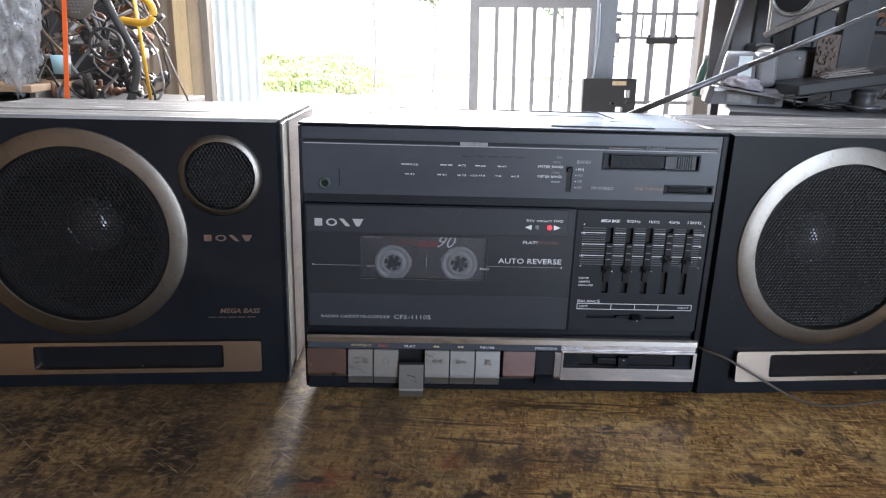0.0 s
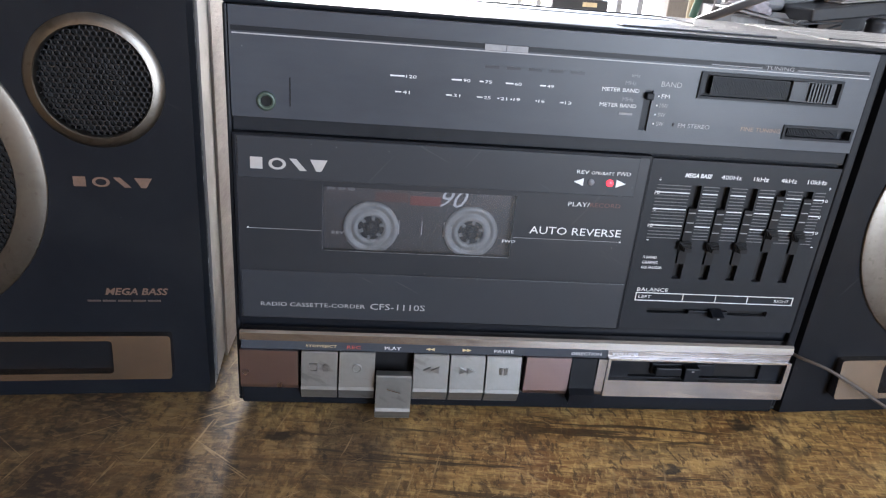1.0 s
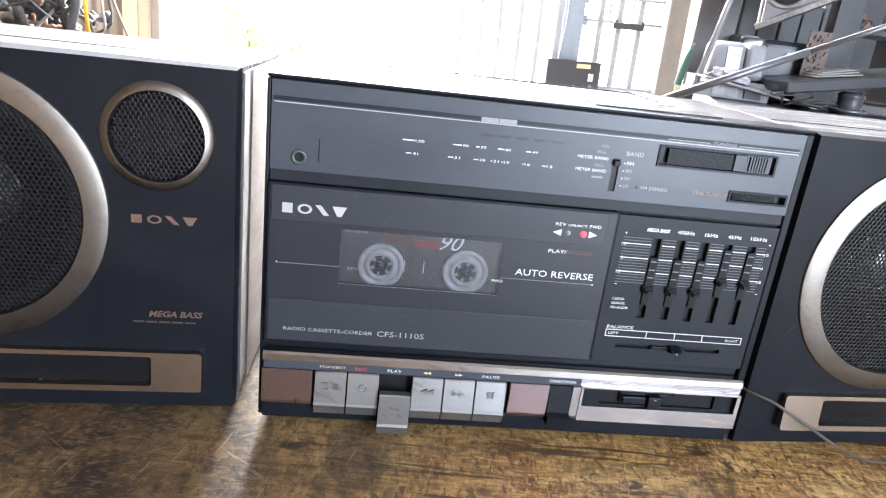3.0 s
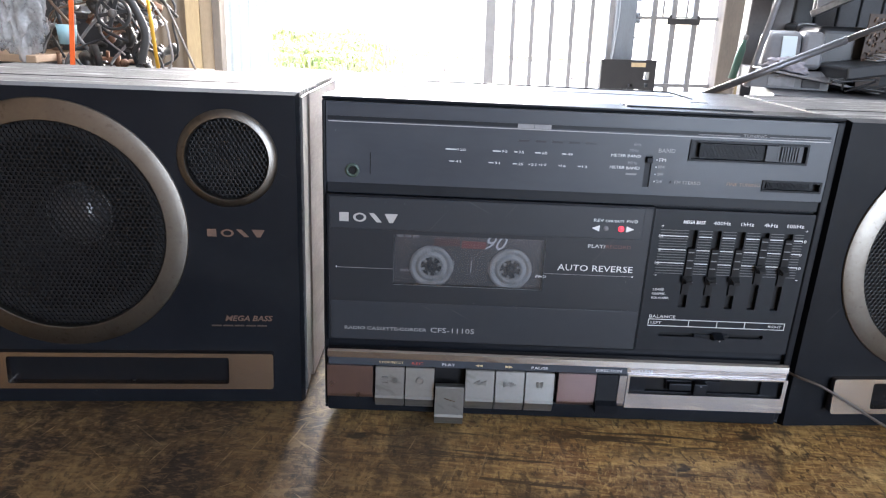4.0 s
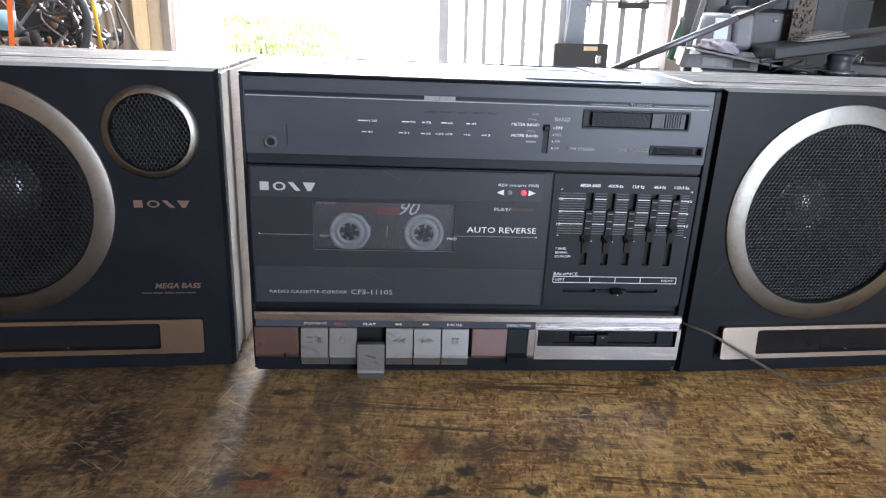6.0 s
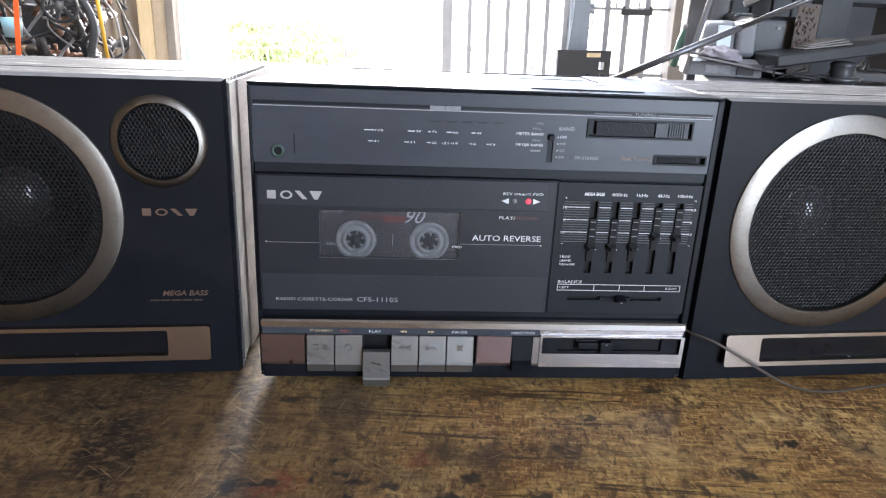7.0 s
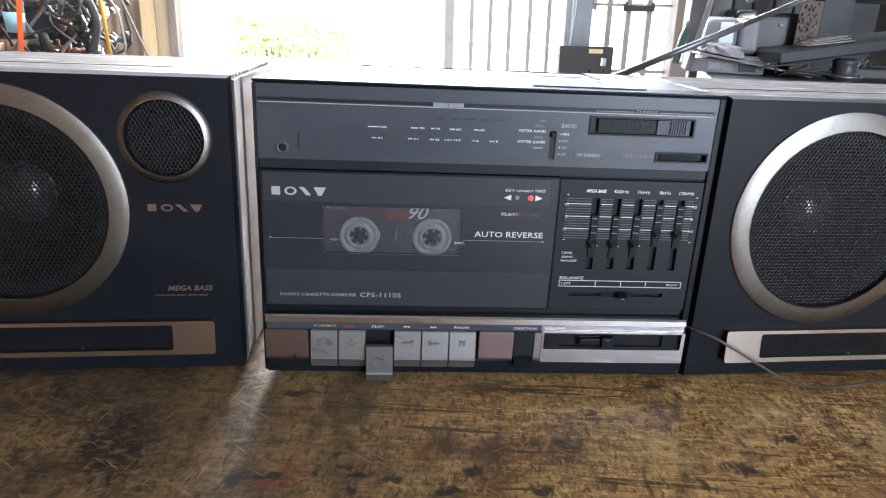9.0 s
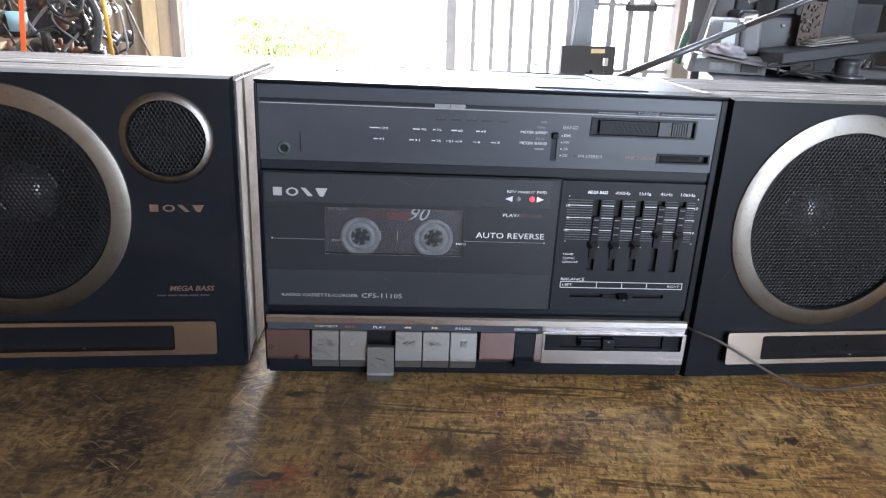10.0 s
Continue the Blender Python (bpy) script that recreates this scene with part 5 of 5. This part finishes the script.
def wheel(name, x, y, z, r, mat, label, tilt=0.0):
    t = thing(name, pose(x, y, z, 0, 0, tilt), label, "wheel")
    part("rim", lathe([(r, 0.012), (r, -0.012), (r * 0.86, -0.014), (r * 0.82, 0.0), (r * 0.86, 0.012), (r, 0.012)], 32), mat, t)
    part("hub", lathe([(0.0001, -0.02), (r * 0.22, -0.02), (r * 0.26, -0.012), (r * 0.26, 0.012), (0.0001, 0.012)], 20), ALU, t)
    for k in range(6):
        s = part("spoke", box(-0.006, 0.006, -0.008, 0.006, r * 0.2, r * 0.88, 0.002), mat, t)
        s.matrix_local = Matrix.Rotation(k * math.pi / 3 + 0.3, 4, "Y")
    return t


def rod(name, pts, r, mat, label, category, ends=None):
    t = thing(name, Matrix.Translation(pts[0]), label, category)
    o = Vector(pts[0])
    part("shaft" if len(pts) == 2 else "length", tube([Vector(p) - o for p in (smooth_path(pts, 5) if len(pts) > 2 else pts)], r, 8, ends=ends), mat, t)
    return t


def scrap(rng, x, y, z, s, mat, name, label):
    """One small machine part: a body, a flange and a stub, no two alike."""
    t = thing(name, pose(x, y, z, rng.uniform(-60, 60), rng.uniform(-60, 60), rng.uniform(0, 360)), label, "machine part", "scrap machine parts")
    kind = rng.randrange(4)
    if kind == 0:
        part("body", lathe([(0.0001, -s), (s * 0.5, -s), (s * 0.55, -s * 0.6), (s * 0.35, -s * 0.5), (s * 0.35, s * 0.5), (s * 0.6, s * 0.6), (s * 0.6, s), (0.0001, s)], 14), mat, t)
        part("stub", tube([(0, 0, 0), (s * 0.9, 0, s * 0.2)], s * 0.16, 8), mat, t)
    elif kind == 1:
        part("body", box(-s, s, -s * 0.5, s * 0.5, -s * 0.35, s * 0.35, s * 0.12), mat, t)
        part("flange", lathe([(0.0001, 0), (s * 0.5, 0), (s * 0.5, s * 0.25), (s * 0.25, s * 0.3), (s * 0.25, s * 0.9), (0.0001, s * 0.9)], 14, (s * 0.2, s * 0.5, 0)), mat, t)
    elif kind == 2:
        part("body", tube(smooth_path([(-s * 1.4, 0, 0), (-s * 0.4, s * 0.3, s * 0.5), (s * 0.5, -s * 0.2, s * 0.2), (s * 1.4, s * 0.1, -s * 0.4)], 5), s * 0.2, 8), mat, t)
        part("collar", lathe([(s * 0.2, -s * 0.2), (s * 0.4, -s * 0.2), (s * 0.4, s * 0.2), (s * 0.2, s * 0.2)], 14, (s * 1.2, 0, -s * 0.3)), mat, t)
    else:
        part("body", lathe([(s * 0.3, -s * 0.2), (s, -s * 0.2), (s, s * 0.2), (s * 0.3, s * 0.2), (s * 0.3, -s * 0.2)], 18), mat, t)
        for k in range(4):
            b = part("bolt", lathe([(0.0001, -s * 0.4), (s * 0.12, -s * 0.4), (s * 0.12, s * 0.1), (0.0001, s * 0.1)], 8, (s * 0.65 * math.cos(k * 1.57), 0, s * 0.65 * math.sin(k * 1.57))), ALU, t)
    return t


def junk_left():
    rng = random.Random(11)
    rack = thing("scrap_rack", Matrix.Identity(4), "crowded timber rack of greasy machine parts", "rack")
    part("shelf_board", box(-1.95, -1.06, 1.95, 2.5, -0.09, -0.06, 0.003), DARKCASE, rack)
    part("back_board", box(-1.95, -1.36, 2.5, 2.52, -0.06, 0.7, 0.002), DARKCASE, rack)
    for x in (-1.9, -1.05):
        for y in (2.0, 2.42):
            part("leg", box(x, x + 0.05, y, y + 0.05, FLOOR - 0.06, -0.0902), BOARD, rack)
    board = thing("loose_shelf", Matrix.Identity(4), "raw timber shelf end under a plastic bag", "shelf")
    part("board", box(-1.75, -1.5, 2.02, 2.4, -0.03, -0.005, 0.003), BOARD, board)
    for x in (-1.74, -1.525):
        part("bracket", box(x, x + 0.02, 2.05, 2.38, -0.06, -0.031), ALU, board)
    # heaps of parts, bolted and hooked to the board
    mats = (IRON, IRON, RUST, ALU, ALU, RUBBER, BROWNISH)
    for k in range(110):
        x = -1.62 + 0.45 * rng.random()
        z = -0.04 + 0.62 * rng.random() ** 1.3
        if x > -1.15:
            z = -0.05 + 0.12 * rng.random()
        m = rng.choice(mats)
        scrap(rng, x, 2.12 + 0.34 * rng.random(), z, rng.uniform(0.018, 0.048), m, "machine_part",
              {IRON: "greasy dark iron machine part in a heap", RUST: "rusty brown iron part in a heap", ALU: "dull cast aluminium part in a heap", RUBBER: "black rubber bush in a heap", BROWNISH: "brown sleeved pipe piece in a heap"}[m])
    for k in range(26):
        x, z = -1.6 + 0.5 * rng.random(), 0.0 + 0.4 * rng.random()
        pts = [(x + rng.gauss(0, 0.05), 2.1 + 0.1 * rng.random(), z + 0.12 - 0.08 * j + rng.gauss(0, 0.02)) for j in range(5)]
        rod("hanging_cable", pts, rng.uniform(0.003, 0.007), rng.choice((RUBBER, BROWNISH, RUBBER, PAPER)), "loose cable hanging among the scrap", "cable")
    strap = thing("orange_strap", pose(-1.374, 2.0, -0.058, 0, 5.6, 0), "bright orange webbing strap hanging on the rack", "strap")
    part("webbing", box(-0.008, 0.008, 0, 0.004, 0, 0.5, 0.001), ORANGE, strap)
    rod("yellow_hose", [(-1.14, 2.05, 0.3), (-1.1, 2.04, 0.295), (-1.073, 2.03, 0.275), (-1.064, 2.03, 0.245), (-1.08, 2.03, 0.215), (-1.13, 2.06, 0.212), (-1.2, 2.1, 0.22)], 0.013, YELLOW, "thick yellow hose bent in a loop", "hose")
    rod("yellow_pole", [(-1.149, 2.09, 0.32), (-1.118, 2.08, -0.055)], 0.0065, YELLOW, "thin yellow pole leaning on the rack", "pole")
    rod("leaning_tube", [(-1.15, 2.05, 0.39), (-1.076, 2.05, 0.206), (-0.972, 2.05, -0.055)], 0.004, GREYPOST, "thin grey tube leaning", "tube")
    rod("drive_belt", [(-1.26, 2.04, 0.4), (-1.2, 2.03, 0.24), (-1.135, 2.03, 0.1), (-1.15, 2.03, 0.0), (-1.17, 2.03, -0.05)], 0.014, RUBBER, "broad black rubber drive belt hanging", "belt")
    wheel("cast_wheel", -1.25, 2.07, 0.14, 0.055, RUBBER, "dark cast iron spoked wheel", 10)
    wheel("pulley", -1.36, 2.1, 0.28, 0.06, IRON, "greasy iron pulley wheel", -15)
    head = thing("round_grille", pose(-1.32, 2.03, 0.275, 12, 0, 8), "grey round perforated cover", "cover")
    part("shell", lathe([(0.0001, 0.02), (0.055, 0.018), (0.06, 0.0), (0.052, -0.012), (0.0001, -0.016)], 32), GREYPOST, head)
    for row in range(-3, 4):
        for col in range(-3, 4):
            if row * row + col * col < 13:
                part("hole", box(col * 0.011 - 0.0035, col * 0.011 + 0.0035, -0.0165, -0.0135, row * 0.011 - 0.003, row * 0.011 + 0.003), PAPER, head)
    # crumpled plastic bag
    bm = bmesh.new()
    bmesh.ops.create_icosphere(bm, subdivisions=5, radius=1)
    for v in bm.verts:
        d = v.co.normalized()
        q = Vector((d.x * 2.6, d.y * 2.6, d.z * 1.3))
        n = noise.noise(q) * 0.4 + (1 - 2 * abs(noise.noise(q * 1.5 + Vector((3, 1, 7))))) * 0.26 + (1 - 2 * abs(noise.noise(q * 3.1))) * 0.1 - 0.3
        v.co = Vector((d.x * 0.095, d.y * 0.07, d.z * 0.2)) * (1 + n)
    for f in bm.faces:
        f.smooth = True
    bag = thing("plastic_bag", Matrix.Translation((-1.555, 2.05, 0.18)), "crumpled milky plastic bag stuffed with parts", "bag")
    part("sack", bm, CLEARBAG, bag)
    tub = thing("blue_tub", Matrix.Translation((-1.402, 2.05, 0.035)), "small pale blue plastic tub among parts", "tub")
    part("wall", lathe([(0.0001, 0.0), (0.026, 0.0), (0.032, 0.062), (0.029, 0.062), (0.024, 0.004), (0.0001, 0.004)], 24, axis="z"), PALEBLUE, tub)


def junk_right():
    rng = random.Random(21)
    c = thing("side_cabinet", pose(0.49, 0.85, 0, 0, 0, -21), "dark metal cabinet heaped with old appliances", "cabinet")
    part("carcass", box(0.01, 1.2, 0.01, 0.8, FLOOR - 0.022, 0.085, 0.004), DARKCASE, c)
    part("top", box(0, 1.21, 0, 0.81, 0.0852, 0.105, 0.003), DARKCASE, c)
    back = thing("shelf_back", Matrix.Identity(4), "dark board behind the stacked appliances", "board")
    part("panel", box(0.9, 1.9, 1.92, 1.95, FLOOR - 0.022, 0.9, 0.003), DARKCASE, back)
    p = thing("desk_printer", pose(0.538, 1.0, 0.106, 0, 0, -16), "old grey desktop printer with a rounded lid", "printer")
    part("base", bar_x(-0.028, 0.115, [(0, 0), (0.0, 0.026), (0.012, 0.034), (0.12, 0.036), (0.12, 0)]), GREYCASE, p)
    bm = box(0.0, 0.06, 0.012, 0.115, 0.0362, 0.106, 0.014, 4)
    for v in bm.verts:
        v.co.x -= 0.12 * (0.113 - v.co.z) * (1 if v.co.x < 0.04 else 0)
        v.co.y += 0.3 * max(0.0, v.co.z - 0.06)
    for f in bm.faces:
        f.smooth = True
    part("lid", bm, GREYCASE, p, "rounded grey lid")
    bm = box(0.0605, 0.1, 0.016, 0.115, 0.0362, 0.106, 0.01, 3)
    for v in bm.verts:
        v.co.y += 0.3 * max(0.0, v.co.z - 0.06)
    part("side_panel", bm, GREYCASE, p, "grey side panel")
    bm = box(0.024, 0.05, 0.0085, 0.0115, 0.056, 0.096, 0.001)
    for v in bm.verts:
        v.co.y += 0.3 * max(0.0, v.co.z - 0.06)
    part("glossy_strip", bm, PALEDOOR, p, "shiny pale strip")
    part("tray_window", box(0.008, 0.056, -0.003, -0.0005, 0.004, 0.022, 0.001), CLEARBAG, p)
    part("vent", box(0.068, 0.1, -0.003, -0.0005, 0.004, 0.02, 0.001), DARKCASE, p)
    fl = thing("loose_cover", pose(0.508, 0.955, 0.1435, 0, 9, -4), "loose flat appliance cover lying aslant", "cover")
    part("sheet", box(0, 0.228, 0, 0.05, -0.0015, 0.0015, 0.001), GREYCASE, fl)
    part("edge", box(0, 0.228, -0.003, -0.0002, -0.0018, 0.0022, 0.0006), PAPER, fl, "pale worn edge")
    bm = bmesh.new()
    bmesh.ops.create_icosphere(bm, subdivisions=4, radius=1)
    for v in bm.verts:
        d = v.co.normalized()
        n = noise.noise(d * 2.3) * 0.4 + noise.noise(d * 5.1) * 0.2
        v.co = Vector((d.x * 0.036, d.y * 0.024, max(-0.4, d.z) * 0.016)) * (1 + n)
    for f in bm.faces:
        f.smooth = True
    rag = thing("crumpled_rag", pose(0.57, 0.98, 0.146, 0, 9, 0), "crumpled pale lilac rag on the loose cover", "rag")
    part("cloth", bm, material("lilac_rag", (0.3, 0.28, 0.31), 0.85, 0, (0.2, 0.19, 0.21), 60, bump=0.3, bump_scale=300), rag)
    m = thing("picture_tube_monitor", pose(0.64, 1.03, 0.106, 0, 0, -14), "black box-shaped monitor with rounded edges", "monitor")
    part("case", box(0, 0.105, 0, 0.16, 0, 0.118, 0.014, 4), CASEBLACK, m)
    part("neck", box(0.02, 0.08, 0.16, 0.24, 0.01, 0.09, 0.01), DARKCASE, m)
    part("latch", box(0.05, 0.058, -0.004, -0.0005, 0.092, 0.098, 0.001), GREYCASE, m)
    m2 = thing("dark_box", pose(0.69, 1.21, 0.106, 0, 0, -4), "black upright appliance case with a rounded top", "case")
    part("body", box(0, 0.05, 0, 0.14, 0, 0.126, 0.012, 4), CASEBLACK, m2)
    part("rear_box", box(0.01, 0.12, 0.145, 0.3, 0, 0.18, 0.006), DARKCASE, m2)
    s = thing("tilted_stereo", pose(0.622, 1.03, 0.238, 0, -28, -27), "grey portable stereo lying tilted with a chrome ring", "stereo")
    for name, block, mat in (("body", box(0.0, 0.32, 0.006, 0.12, 0.0, 0.16, 0.008, 3), DARKCASE), ("face", box(0.006, 0.314, 0.0, 0.0055, 0.006, 0.154, 0.002), GREYCASE)):
        for v in block.verts:
            v.co.x += 0.5 * v.co.z
        part(name, block, mat, s)
    part("speaker_ring", lathe([(0.042, 0.0), (0.042, -0.004), (0.039, -0.006), (0.034, -0.003), (0.033, 0.0)], 40, (0.074, 0, 0.056)), ALU, s, "chrome speaker ring")
    part("speaker_cone", lathe([(0.035, -0.001), (0.012, -0.0005), (0.0001, -0.003)], 32, (0.074, 0, 0.056)), DEEP, s)
    part("edge_strip", box(0.0, 0.32, -0.006, -0.0005, 0.0, 0.012, 0.002), ALU, s, "pale trim strip")
    for k in range(2):
        part("knob", lathe([(0.008, 0.0), (0.008, -0.008), (0.0001, -0.009)], 16, (0.155 + 0.03 * k, 0, 0.03)), ALU, s)
    stand = thing("stereo_bracket", Matrix.Identity(4), "steel bracket holding the tilted stereo", "bracket")
    part("upright", box(0.80, 0.84, 1.06, 1.09, 0.1055, 0.33), LOCKBLACK, stand)
    b = thing("circuit_board", pose(0.708, 0.985, 0.106, 0, 0, -4), "brown upright circuit board with small parts", "circuit board")
    part("sheet", box(0.0, 0.044, 0.0, 0.003, 0.0, 0.142), PCB, b)
    for k in range(60):
        x, z, h = rng.uniform(0.003, 0.041), rng.uniform(0.03, 0.138), rng.uniform(0.0007, 0.0022)
        part("component", box(x - h, x + h, -0.003 - h, -0.0002, z - h * 1.3, z + h * 1.3, 0.0004), rng.choice((PCB, PCB, BROWNISH)), b)
    d = thing("slanted_shelf", pose(0.641, 0.9, 0.131, 0, -9, 0), "thick black slanting shelf with papers on it", "shelf")
    part("board", box(0, 0.36, 0, 0.14, 0, 0.022, 0.003), CASEBLACK, d)
    part("stay", box(0.1, 0.12, 0.11, 0.13, -0.04, -0.0003), DARKCASE, d)
    for k in range(3):
        q = thing("paper_sheet", pose(0.702 + 0.01 * k, 0.925 + 0.006 * k, 0.1645 + 0.0042 * k, 0, -9 - k, 5 * k - 10), "dusty pale sheet lying on the shelf", "paper", "papers on the shelf")
        part("sheet", box(0, 0.085 - 0.01 * k, 0, 0.07, 0, 0.0025, 0.0008), PAPER, q)
    j = thing("round_motor", Matrix.Translation((0.788, 0.93, 0.1)), "small black round motor with a chrome collar", "motor")
    part("drum", lathe([(0.0001, 0), (0.026, 0), (0.028, 0.012), (0.022, 0.018), (0.022, 0.036), (0.024, 0.04), (0.018, 0.046), (0.0001, 0.046)], 32, axis="z"), DARKCASE, j)
    part("collar", lathe([(0.03, 0.008), (0.034, 0.01), (0.034, 0.015), (0.029, 0.016)], 32, axis="z"), CHROME, j)
    g = thing("green_bottle", pose(0.536, 1.14, 0.112, 0, 10, 0), "slim green plastic bottle", "bottle")
    part("flask", lathe([(0.0001, 0), (0.008, 0), (0.008, 0.062), (0.004, 0.075), (0.004, 0.08), (0.0001, 0.08)], 20, axis="z"), GREENB, g)
    part("cap", lathe([(0.0055, 0.0801), (0.0055, 0.09), (0.0001, 0.09)], 16, axis="z"), PAPER, g)
    rod("leaning_pipe", [(0.507, 1.0, 0.106), (0.585, 1.02, 0.45)], 0.006, GREYCASE, "pale grey pipe leaning on the cabinet", "pipe")
    rack = thing("wall_shelves", Matrix.Identity(4), "dark wall shelves with scattered metal parts", "shelf")
    for z in (0.27, 0.4):
        part("board", box(0.82, 1.3, 1.36, 1.6, z, z + 0.014, 0.002), DARKCASE, rack)
    for x in (0.82, 1.3):
        part("upright", box(x - 0.012, x - 0.0005, 1.36, 1.6, 0.1055, 0.6, 0.002), DARKCASE, rack)
    for k in range(34):
        m_ = rng.choice((IRON, RUST, ALU, RUBBER, ALU))
        x = rng.uniform(0.84, 1.2)
        size = rng.uniform(0.014, 0.035)
        scrap(rng, x, rng.uniform(1.4, 1.55), rng.choice((0.105, 0.284, 0.284, 0.414)) + size * 0.45, size, m_, "machine_part",
              {IRON: "greasy dark iron machine part in a heap", RUST: "rusty brown iron part in a heap", ALU: "dull cast aluminium part in a heap", RUBBER: "black rubber bush in a heap"}[m_])
    for k in range(5):
        x = rng.uniform(0.6, 0.95)
        rod("loose_wire", [(x + rng.gauss(0, 0.03), 0.9 + 0.05 * rng.random(), 0.108 + abs(rng.gauss(0, 0.012))) for j in range(5)], rng.uniform(0.0012, 0.002), rng.choice((RUBBER, BROWNISH)), "loose thin wire lying on the cabinet", "wire")
    for k in range(8):
        x = 0.635 + 0.05 * k
        q = thing("metal_canister", Matrix.Translation((x, 1.3, 0.106)), "dull grey metal housing standing behind", "canister", "grey housings")
        part("body", box(-0.0235, 0.0235, -0.02, 0.02, 0, rng.uniform(0.26, 0.4) if k < 4 else rng.uniform(0.16, 0.3), 0.004), rng.choice((DARKCASE, DARKCASE, CASEBLACK)) if k > 1 else GREYCASE, q)


ORIGIN = Matrix.Translation((0.09, 0, 0.06))
junk_left()
ORIGIN = Matrix.Translation((0.022, 0, 0.022))
junk_right()
